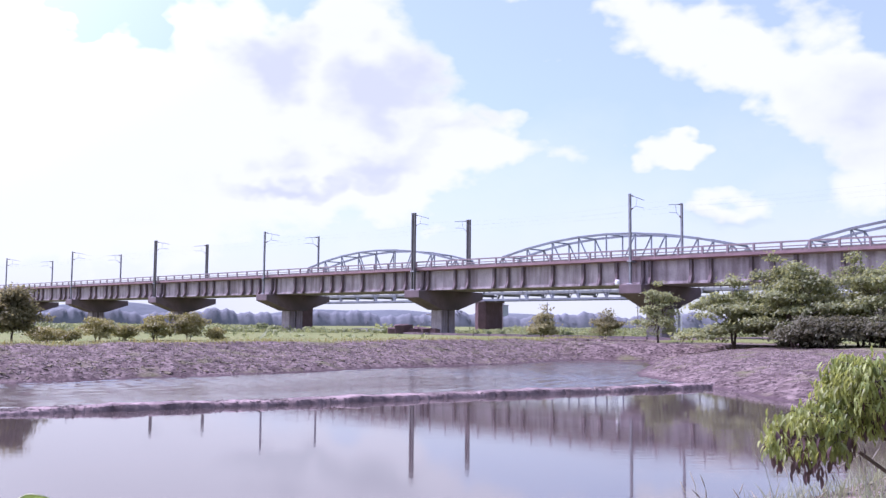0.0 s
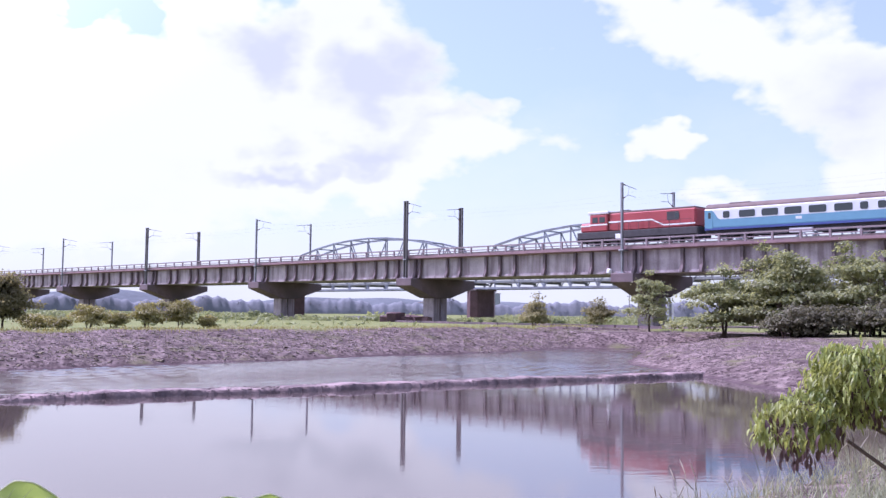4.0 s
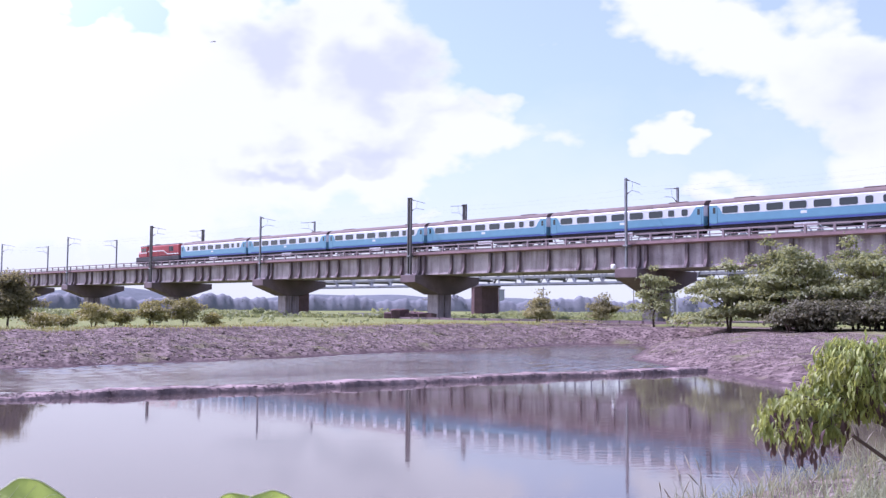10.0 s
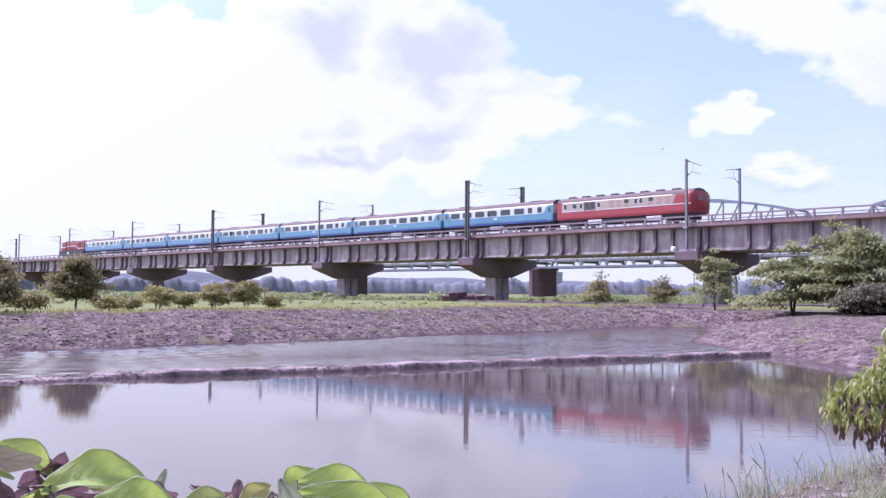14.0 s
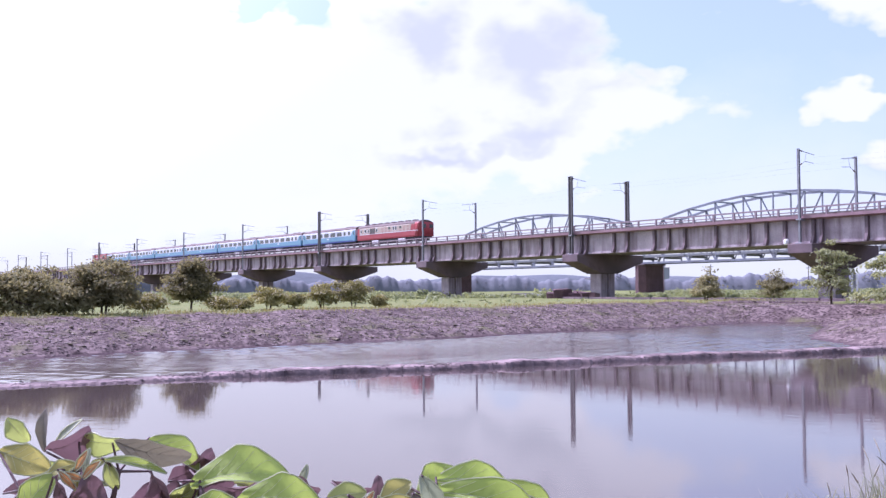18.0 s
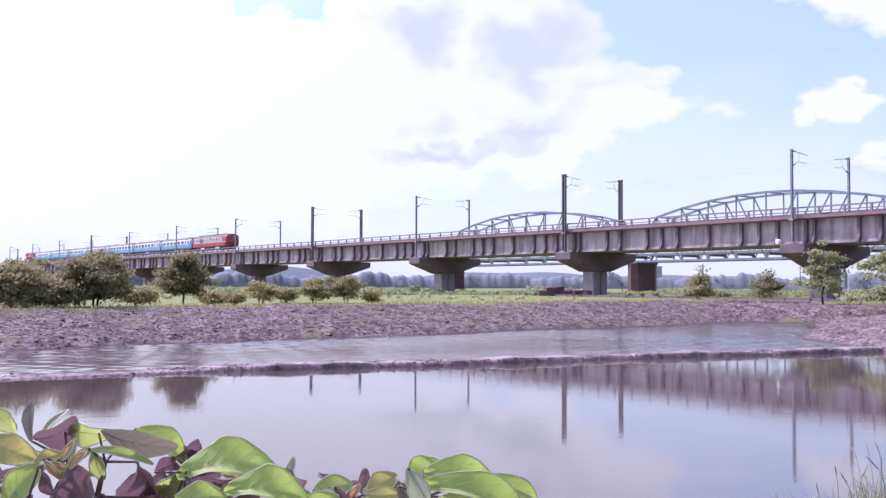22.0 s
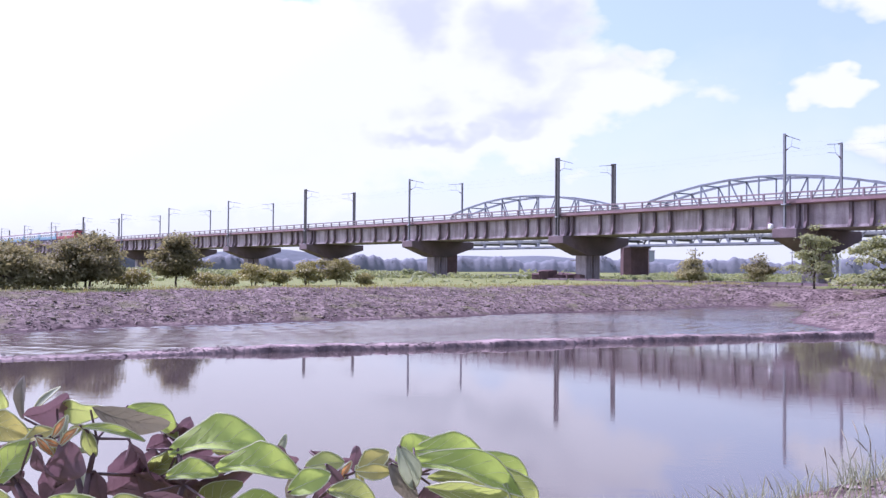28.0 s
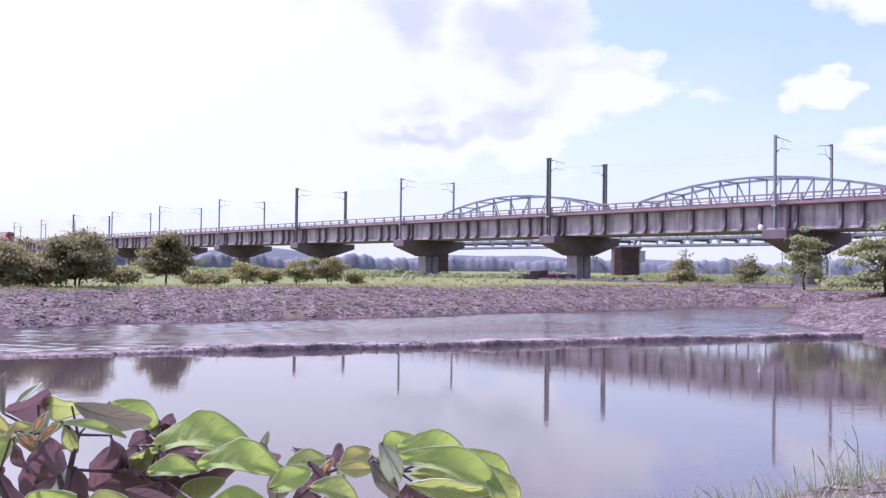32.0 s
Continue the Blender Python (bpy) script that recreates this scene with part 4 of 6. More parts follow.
def railcar():
    """Last car: orange-red and cream diesel railcar with a rounded end."""
    c = thing("diesel_railcar", (0, 0, 0), "cream and orange-red railcar at the tail of the train", "train coach")
    h, half = 9.7, 1.42
    low = bmesh.new()
    prism(low, [(-half + 0.05, 1.0), (half - 0.05, 1.0), (half, 1.25), (half, 1.95), (-half, 1.95), (-half, 1.25)], "x", -h, h - 1.6)
    part("lower_body", low, M_RED, c, "orange-red lower side")
    up = bmesh.new()
    prism(up, [(-half, 1.95), (half, 1.95), (half, 3.0), (half - 0.08, 3.1), (-half + 0.08, 3.1), (-half, 3.0)], "x", -h + 0.75, h - 3.0)
    part("upper_body", up, M_CREAM, c, "cream window band")
    end = bmesh.new()
    prism(end, [(-half, 1.0), (half, 1.0), (half, 3.0), (half - 0.1, 3.3), (-half + 0.1, 3.3), (-half, 3.0)], "x", h - 1.6, h)
    sel = [e for e in end.edges if all(v.co.x > h - 0.01 for v in e.verts)]
    bmesh.ops.bevel(end, geom=sel, offset=0.35, segments=3, affect="EDGES")
    part("end_cab", faces_smooth(end), M_RED, c, "rounded orange-red cab end")
    for sy in (-1, 1):
        bm = bmesh.new()
        prism(bm, [(h - 3.0, 2.0), (h - 1.55, 2.0), (h - 1.55, 3.0), (h - 2.6, 3.0)], "y", sy * (half - 0.02) - 0.02, sy * (half - 0.02) + 0.03)
        prism(bm, [(h - 3.0, 3.0), (h - 1.6, 3.0), (h - 1.6, 3.1), (h - 3.0, 3.1)], "y", sy * (half - 0.08) - 0.02, sy * (half - 0.08) + 0.03)
        part("cab_flare", bm, M_RED, c)
    bm = bmesh.new()
    prism(bm, [(-half + 0.02, 1.96), (half - 0.02, 1.96), (half - 0.02, 3.05), (-half + 0.02, 3.05)], "x", h - 3.05, h - 1.55)
    part("cab_side", bm, M_CREAM, c)
    roof = bmesh.new()
    prism(roof, [(math.cos(math.pi * i / 10) * (half - 0.05), 3.08 + math.sin(math.pi * i / 10) * 0.6) for i in range(11)], "x", -h, h - 0.5)
    part("roof", roof, M_ROOF, c)
    for i in range(8):
        x = -8.4 + i * 2.1
        part("roof_ventilator", boxes((x - 0.45, x + 0.45, -0.4, 0.4, 3.62, 3.86), bevel=0.08), M_ROOF, c)
    part("vestibule", boxes((-h, -h + 0.75, -half + 0.04, half - 0.04, 1.95, 3.05)), M_RED, c)
    windows_row(c, [-7.0], 0.62, 2.3, 2.84, half, M_COACH_WHITE)
    windows_row(c, [-8.4, -6.0, -3.38], 0.42, 2.25, 2.84, half, M_COACH_WHITE)
    windows_row(c, [0.57, 3.86], 0.62, 2.5, 2.94, half, M_CREAM)
    windows_row(c, [1.85, 2.54], 0.42, 2.35, 2.92, half, M_COACH_WHITE)
    for sy in (-1, 1):
        for x in (-5.15, -4.3):
            d = part("door_leaf", boxes((x - 0.4, x + 0.4, sy * half - 0.02, sy * half + 0.02, 1.98, 2.96)), M_ROOF, c)
            part("pane", boxes((x - 0.24, x + 0.24, sy * half - 0.03, sy * half + 0.03, 2.25, 2.86)), M_GLASS, d)
        for x in (-1.54, -0.48, 4.97, 6.08):
            for z in (2.12, 2.56):
                part("grille", boxes((x - 0.32, x + 0.32, sy * half - 0.014, sy * half + 0.014, z, z + 0.34)), M_GRILLE, c)
        for x in (0.57, 3.86):
            part("grille", boxes((x - 0.32, x + 0.32, sy * half - 0.014, sy * half + 0.014, 2.08, 2.36)), M_GRILLE, c)
        part("belt_line", boxes((-h + 0.75, h - 0.7, sy * half - 0.018, sy * half + 0.018, 1.93, 2.02)), M_COACH_WHITE, c)
    for y in (-0.7, 0.7):
        part("end_window", boxes((h - 0.02, h + 0.012, y - 0.35, y + 0.35, 2.3, 2.9)), M_GLASS, c)
    part("underframe", boxes((-h + 0.1, h - 0.4, -1.2, 1.2, 0.7, 1.0), (-3.6, 3.2, -1.3, 1.3, 0.35, 0.75)), M_UNDER, c)
    for x in (-5.0, 3.2):
        part("engine_box", boxes((x, x + 2.0, -1.38, -0.9, 0.34, 0.85), bevel=0.04), M_GEAR, c, "pale grey equipment box")
    for x in (-6.9, 6.9):
        bogie(c, x)
    return c


# distances of each vehicle's middle behind the head of the train
loco = locomotive()
coach_next = coach()
vehicles = [(loco, 7.5), (coach(True), 15.5 + CAR * 0.5)]
for i in range(1, 7):
    vehicles.append((coach_next if i == 1 else copy_thing(coach_next, pose(0, 0, 0)), 15.5 + CAR * (i + 0.5)))
vehicles.append((railcar(), 15.5 + CAR * 7.5 - 0.05))
HEAD = [(0.0, 0.8), (2.0, -33.0), (3.0, -48.7), (6.0, -98.6), (9.0, -149.0), (13.0, -217.0), (14.5, -243.0), (16.5, -277.6), (18.0, -303.9), (20.0, -339.4), (23.0, -392.8), (25.5, -437.0), (27.5, -471.8), (32.0, -550.0)]

# ================= trees and shrubs =================


def raw_mesh(name, verts, faces, material, smooth_faces=False):
    me = bpy.data.meshes.new(name)
    me.from_pydata([tuple(v) for v in verts], [], faces)
    if smooth_faces:
        me.polygons.foreach_set("use_smooth", [True] * len(me.polygons))
    me.materials.append(material)
    me.update()
    return me


def leaf_cloud(name, rng, lumps, count, size, material, droop=0.0, hollow=0.55, clump=0):
    """A crown of small folded leaves, thick towards the outside of uneven lumps (x, y, z, rx, ry, rz)."""
    lumps = np.array(lumps, float)
    vol = (lumps[:, 3] * lumps[:, 4] * lumps[:, 5]) ** 0.67
    which = rng.choice(len(lumps), count, p=vol / vol.sum())
    d = rng.normal(size=(count, 3))
    d /= np.linalg.norm(d, axis=1)[:, None]
    rad = hollow + (1.06 - hollow) * rng.random(count) ** 0.7
    rad *= 0.82 + 0.25 * np.sin(3.1 * d[:, 0] + 2.3 * d[:, 1] + which) * np.cos(2.7 * d[:, 2] + which * 1.7)
    if clump:                                   # leaves gather in flat sprays, with gaps between them
        lead = (np.arange(count) // clump) * clump
        which, rad, d = which[lead], rad[lead], d[lead].copy()
        d[:, 2] = np.where(d[:, 2] < -0.3, -d[:, 2], d[:, 2])
    c = lumps[which, :3] + d * lumps[which, 3:] * rad[:, None]
    if clump:
        c = c + rng.normal(size=(count, 3)) * np.array([1, 1, 0.4]) * size * (0.55 + 0.038 * clump)
    up = d * 0.6 + rng.normal(size=(count, 3)) * 0.55 + np.array([0, 0, 0.55])
    up /= np.linalg.norm(up, axis=1)[:, None]
    a = np.cross(up, rng.normal(size=(count, 3)))
    a /= np.linalg.norm(a, axis=1)[:, None]
    a[:, 2] -= droop
    b = np.cross(up, a)
    s = size * (0.6 + 0.8 * rng.random(count))[:, None]
    w = s * 0.30
    v = np.stack([c - a * s * 0.5, c + b * w - up * w * 0.35, c + a * s * 0.5, c - b * w - up * w * 0.35], 1).reshape(-1, 3)
    i = np.arange(count) * 4
    f = np.concatenate([np.stack([i, i + 1, i + 2], 1), np.stack([i, i + 2, i + 3], 1)]).tolist()
    return raw_mesh(name, v.tolist(), f, material)


def limb(bm, p, q, r0, r1, bend, rng, n=4):
    """A tapered, slightly crooked branch."""
    p, q = np.array(p, float), np.array(q, float)
    pts = [p + (q - p) * i / n + (rng.normal(size=3) * bend if 0 < i < n else 0) for i in range(n + 1)]
    for i in range(n):
        tube(bm, pts[i], pts[i + 1], r0 + (r1 - r0) * i / n, r0 + (r1 - r0) * (i + 1) / n, 6)


def tree(name, at, lumps, trunk_top, radius, count, size, label, category="tree", group="", seed=1, stems=1, leaf=None, droop=0.0, clump=16):
    """Lumps and trunk_top are measured from the foot of the trunk."""
    rng = np.random.default_rng(seed)
    t = thing(name, at, label, category, group)
    bm = bmesh.new()
    for s in range(stems):
        ox, oy = (rng.normal(size=2) * radius * 2.2) if stems > 1 else (0, 0)
        limb(bm, (ox, oy, -0.15), (ox * 2, oy * 2, trunk_top), radius, radius * 0.65, radius * 0.35, rng)
        for lx, ly, lz, rx, ry, rz in lumps[s::stems]:
            limb(bm, (ox * 2, oy * 2, trunk_top * (0.75 + 0.25 * rng.random())), (lx, ly, lz - rz * 0.2), radius * 0.5, radius * 0.12, radius * 0.8, rng)
            for k in range(3):
                e = rng.normal(size=3)
                e /= np.linalg.norm(e)
                limb(bm, (lx, ly, lz - rz * 0.2), (lx + e[0] * rx * 0.8, ly + e[1] * ry * 0.8, lz + abs(e[2]) * rz * 0.7), radius * 0.14, radius * 0.04, radius * 0.2, rng, 2)
    part("trunk", bm, M_BARK, t)
    crown = new("crown", leaf_cloud("crown", rng, lumps, count, size, leaf or M_LEAF, droop, 0.55, clump))
    crown.parent = t
    return t


def gz(x, y):
    return float(height(np.array([float(x)]), np.array([float(y)]))[0])


def layered(rng, spread, h, layers):
    """Flat tiers of foliage, the widest in the middle, as on an umbrella-shaped tree."""
    out = []
    for i in range(layers):
        z = h * (0.30 + 0.68 * i / (layers - 1))
        r = spread * (1.0 - 0.68 * (i / (layers - 1)) ** 1.4)
        n = 7 if i < layers - 1 else 3
        for k in range(n):
            a = 2 * math.pi * (k + rng.random() * 0.7) / n + i
            q = r * (0.35 + 0.4 * rng.random())
            out.append((math.cos(a) * q, math.sin(a) * q, z + 0.34 * rng.normal(), r * (0.3 + 0.25 * rng.random()), r * (0.3 + 0.25 * rng.random()), h * (0.05 + 0.05 * rng.random())))
    return out


def right_trees():
    rng = np.random.default_rng(5)
    spots = ((-29.4, 55.2, 4.4, 3.0, 4), (-27.0, 57.0, 5.3, 3.6, 5), (-24.6, 54.6, 4.6, 3.3, 4), (-22.6, 58.0, 4.9, 3.6, 5), (-20.4, 55.6, 4.7, 3.4, 4), (-18.2, 58.6, 5.4, 3.8, 5), (-15.2, 56.0, 4.9, 3.4, 4))
    for i, (x, y, h, s, n) in enumerate(spots):
        x, y, h, s = x * S, y * S, h * S, s * S
        tree("umbrella_tree", (x, y, gz(x, y)), layered(rng, s, h * 0.94, n), h * 0.4, 0.11, 8500, 0.28, "spreading tiered tree with dusty green foliage on the spit", group="trees on the spit", seed=20 + i, stems=2)
    # undergrowth filling beneath them, the canopy's shade put into its leaf colour
    for i, (x, y, r, h) in enumerate(((-24.6, 53.8, 1.7, 1.9), (-22.6, 53.6, 2.0, 2.4), (-20.2, 53.8, 2.2, 2.7), (-17.6, 54.4, 2.4, 2.8), (-15.0, 55.0, 2.3, 2.6))):
        x, y, r, h = x * S, y * S, r * S, h * S
        lumps = [(rng.normal() * r * 0.5, rng.normal() * r * 0.5, h * (0.10 + 0.42 * rng.random()), r * 0.6, r * 0.6, h * 0.36) for k in range(9)]
        tree("thicket", (x, y, gz(x, y)), lumps, h * 0.3, 0.06, 5600, 0.23, "dense thicket darkened like the shade under the spreading trees", "shrub", "thickets on the spit", seed=40 + i, stems=3, leaf=M_THICKET)


def dome(rng, r, h, low=0.0, n=15):
    """Clumps of foliage bulging from a rounded crown, broken in outline."""
    out = []
    mid, half = (low + h * 1.0) / 2, (h - low) / 2
    for k in range(n):
        a, z = 2.4 * k + 0.6 * rng.random(), -0.75 + 1.6 * (k + 0.5) / n
        q = r * math.sqrt(max(0.1, 1 - z * z)) * (0.42 + 0.48 * rng.random())
        c = r * (0.22 + 0.2 * rng.random())
        out.append((math.cos(a) * q, math.sin(a) * q, mid + half * (z * 0.78 + 0.12 * rng.normal()), c * 1.15, c * 1.15, c * 0.7))
    out.append((0, 0, mid, r * 0.5, r * 0.5, half * 0.6))
    return out


def standard(rng, r, h):
    """A single-stemmed crown, narrow at the top and spreading unevenly below, clear of the ground."""
    out = []
    for u, q in ((0.97, 0.30), (0.86, 0.55), (0.74, 0.72), (0.60, 0.92), (0.48, 0.98), (0.38, 0.6)):
        n = 3 + int(6 * q)
        for k in range(n):
            a = 2 * math.pi * (k + 0.8 * rng.random()) / n + 5 * u
            d = r * q * (0.35 + 0.5 * rng.random())
            c = r * (0.2 + 0.13 * rng.random())
            out.append((math.cos(a) * d, math.sin(a) * d, h * u + 0.06 * h * rng.normal(), c, c, c * 0.62))
    out.append((0.12 * r, -0.15 * r, h * 0.27, r * 0.14, r * 0.14, h * 0.1))
    return out


def plain_trees():
    rng = np.random.default_rng(9)
    # the tiered tree before a pier
    tree("tiered_tree", (-43.5, 69.5, gz(-43.5, 69.5)), layered(rng, 2.1, 4.5, 5), 1.9, 0.1, 4200, 0.2, "tiered young tree standing before a bridge pier", group="trees on the plain", seed=60, stems=1)
    # x, y, half width, height, leaves, leaf size
    for i, (x, y, r, h) in enumerate(((-57.5, 71.8, 1.5, 2.3), (-57.3, 82.0, 1.6, 2.7))):
        tree("young_tree", (x, y, gz(x, y)), layered(rng, r, h, 4), h * 0.4, 0.06, 2800, 0.24, "small spreading dark green tree on the grass by the bridge", group="trees on the plain", seed=64 + i, stems=2, leaf=M_BANK)
    rows = ((-47.0, 22.96, 0.74, 1.22, 2300, 0.1), (-48.0, 24.9, 0.58, 0.8, 1500, 0.1), (-47.5, 26.45, 0.74, 1.32, 2300, 0.1), (-46.5, 27.75, 0.96, 1.36, 3000, 0.1), (-46.0, 29.2, 0.46, 0.66, 1000, 0.09),
            (-43.0, 14.95, 0.72, 0.78, 1800, 0.1), (-45.0, 19.4, 0.6, 0.6, 1400, 0.1), (-44.6, 20.4, 0.45, 0.55, 1000, 0.09), (-49.5, 21.2, 0.6, 0.6, 1000, 0.1))
    for i, (x, y, r, h, n, s) in enumerate(rows):
        x, y, r, h, s = x * S, y * S, r * S, h * S, s * S
        tree("round_shrub", (x, y, gz(x, y)), dome(rng, r * 1.2, h * 1.06), h * 0.35, 0.04, int(n * 1.5), s * 1.2, "rounded yellow-green shrub on the grassy bank", "shrub", "shrubs on the plain", seed=70 + i, stems=3, leaf=M_LEAF2)
    # x, y, half width, height, height of the lowest leaves, leaves
    big = ((-44.0, 17.5, 1.45, 2.5, 0.75, 4600), (-42.0, 12.8, 1.5, 2.55, -0.45, 8200), (-41.5, 10.95, 0.95, 1.45, -0.3, 3200), (-41.0, 9.3, 0.95, 1.95, -0.35, 3400), (-46.5, 11.2, 1.1, 2.2, -0.3, 2800),
           (-41.5, 7.4, 1.4, 2.2, -0.4, 3600), (-42.0, 4.6, 1.5, 2.2, -0.4, 3200), (-47.0, 8.0, 1.4, 2.3, -0.3, 2600))
    for i, (x, y, r, h, low, n) in enumerate(big):
        x, y, r, h, low = x * S, y * S, r * S, h * S, low * S
        tree("bank_tree", (x, y, gz(x, y)), standard(rng, r, h * 0.87) if low > 0.5 else dome(rng, r, h, low, 26), h * 0.3 if low > 0.5 else h * 0.34, 0.075, int(n * 1.5), 0.18, "small leafy tree on the edge of the pond bank", group="trees on the bank", seed=90 + i, stems=1 if low > 0.5 else 2, leaf=M_BANK, clump=24)


right_trees()
plain_trees()

# ================= distance =================


def scatter_scrub():
    """Tall grass and low scrub between the bridge and the river, and beyond."""
    rng = np.random.default_rng(12)
    n = 5200
    r = 122 + 310 * rng.random(n) ** 1.2
    a = np.radians(14 + 66 * rng.random(n))
    x, y = -np.sin(a) * r, np.cos(a) * r
    keep = ~((np.abs(y - 92) < 4.5)) & (np.abs(y - 157) > 5)
    x, y, r = x[keep], y[keep], r[keep]
    z = height(x, y)
    az = np.degrees(np.arctan2(-x, y))
    ok = (z > 0.3) & ~((az > 42) & (az < 55) & (r > 190))
    lumps = []
    for xx, yy, zz in zip(x[ok], y[ok], z[ok]):
        s = 0.3 + 0.55 * rng.random() ** 2 + (0.9 if rng.random() < 0.05 else 0)
        lumps.append((xx, yy, zz + s * 0.3, s * 1.6, s * 1.6, s * 0.55))
    for k in range(150):
        xx, yy = -105 + 46 * rng.random(), 14 + 46 * rng.random()
        s = 0.15 + 0.25 * rng.random() ** 2
        lumps.append((xx, yy, gz(xx, yy) + s * 0.3, s * 1.9, s * 1.9, s * 0.55))
    ob = new("scrub", leaf_cloud("scrub", rng, lumps, 64000, 0.5, M_SCRUB, 0.0, 0.3))
    tagged(ob, "tall grass and low scrub on the river plain", "scrub", kind="stuff")


def far_woods():
    """A hazy belt of trees beyond the river, its outline broken by taller crowns."""
    rng = np.random.default_rng(14)
    lumps = []
    for i in range(5200):
        d = 8 + 76 * rng.random()
        a, r = radians(d), 733 + 40 * rng.random()
        tall = 1.0 + 0.35 * math.sin(d * 0.9) + 0.25 * math.sin(d * 2.3 + 1) + 0.15 * math.sin(d * 6.1)
        s = (1.8 + 2.4 * rng.random()) * (1.25 if rng.random() < 0.06 else 1.0)
        lumps.append((-math.sin(a) * r, math.cos(a) * r, 1.0 + (s * 0.6 + 4.0 * rng.random()) * tall, s * 0.9, s * 0.9, s * 0.6))
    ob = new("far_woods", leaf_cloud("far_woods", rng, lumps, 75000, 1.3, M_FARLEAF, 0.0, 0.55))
    tagged(ob, "low hazy belt of woods beyond the river", "woodland", kind="stuff")
    # the closed depth of the wood behind its front trees
    az = np.radians(np.linspace(4, 88, 900))
    d = np.degrees(az)
    top = 9.6 + 1.6 * np.sin(d * 0.9) + 1.0 * np.sin(d * 2.3 + 1) + 0.8 * np.sin(d * 6.1) + 0.5 * np.sin(d * 13.0 + np.sin(d * 3.0)) + 0.25 * rng.random(len(az))
    verts, faces, n = [], [], len(az)
    for r, q in ((731, 0.0), (734, 0.75), (742, 1.0), (820, 0.9), (850, 0.0)):
        verts += [(-math.sin(a) * r, math.cos(a) * r, 0.8 + h * q) for a, h in zip(az, top)]
    for k in range(4):
        faces += [(k * n + i, k * n + i + 1, (k + 1) * n + i + 1, (k + 1) * n + i) for i in range(n - 1)]
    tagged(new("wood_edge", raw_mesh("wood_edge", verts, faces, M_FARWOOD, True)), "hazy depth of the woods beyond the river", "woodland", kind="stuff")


def far_hills():
    """A low hazy ridge on the skyline."""
    az = np.radians(np.linspace(0, 100, 240))
    h = 17 + 8 * np.sin(az * 9 + 0.7) + 4 * np.sin(az * 23) + 2.0 * np.sin(az * 61 + 2)
    h += 26 * np.exp(-((np.degrees(az) - 62.0) / 2.8) ** 2) + 14 * np.exp(-((np.degrees(az) - 67) / 3.0) ** 2)
    h = np.maximum(h * smooth(24, 40, np.degrees(az)) + 4, 3)
    verts, faces = [], []
    for k, (r, q) in enumerate(((1750, 0.0), (1830, 0.75), (1900, 1.0), (2100, 0.5), (2300, 0.0))):
        for a, hh in zip(az, h):
            verts.append((-math.sin(a) * r, math.cos(a) * r, hh * q))
    n = len(az)
    for k in range(4):
        for i in range(n - 1):
            faces.append((k * n + i, k * n + i + 1, (k + 1) * n + i + 1, (k + 1) * n + i))
    # the skyline haze is painted in as a blue-grey hill colour
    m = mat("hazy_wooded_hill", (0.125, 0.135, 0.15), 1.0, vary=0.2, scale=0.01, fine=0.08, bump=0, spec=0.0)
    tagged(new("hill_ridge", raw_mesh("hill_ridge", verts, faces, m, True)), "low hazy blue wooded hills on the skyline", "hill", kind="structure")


scatter_scrub()
far_woods()
far_hills()


def far_buildings():
    # distance haze is part of this pale wall colour
    m = mat("hazy_wall", (0.33, 0.34, 0.38), 0.8, vary=0.1, scale=0.1)
    for x, y, w, h, floors in ((-591, 678, 9, 20, 6), (-600, 690, 7, 15, 4), (-470, 655, 16, 9, 2), (-640, 640, 12, 11, 3)):
        b = thing("apartment_building", (x, y, 0.8), "distant pale grey apartment block beyond the river", "building", "distant buildings")
        part("wall", boxes((-w / 2, w / 2, -w / 2, w / 2, 0, h), bevel=0.1), m, b)
        part("roof", boxes((-w / 2 - 0.3, w / 2 + 0.3, -w / 2 - 0.3, w / 2 + 0.3, h, h + 0.5), (-1.5, 1.5, -1.5, 1.5, h + 0.5, h + 2.6)), M_CONC, b)
        for f in range(floors):
            for k in range(3):
                cx = -w / 2 + w * (k + 0.5) / 3
                part("window", boxes((cx - 0.8, cx + 0.8, -w / 2 - 0.1, -w / 2 + 0.1, 1.2 + f * h / floors, 2.6 + f * h / floors)), M_GLASS, b)
    for az, r, h in ((41.0, 330, 9.5), (38.4, 300, 8.5), (33.2, 360, 9.0)):
        a = radians(az)
        p = thing("utility_pole", (-math.sin(a) * r, math.cos(a) * r, 0.8), "slim distant utility pole on the far plain", "pole", "distant poles")
        bm = bmesh.new()
        tube(bm, (0, 0, -0.3), (0, 0, h), 0.18, 0.12, 8)
        part("shaft", bm, M_CONC_DARK, p)
        part("crossarm", boxes((-0.9, 0.9, -0.08, 0.08, h - 0.8, h - 0.6)), M_STEEL, p)


far_buildings()


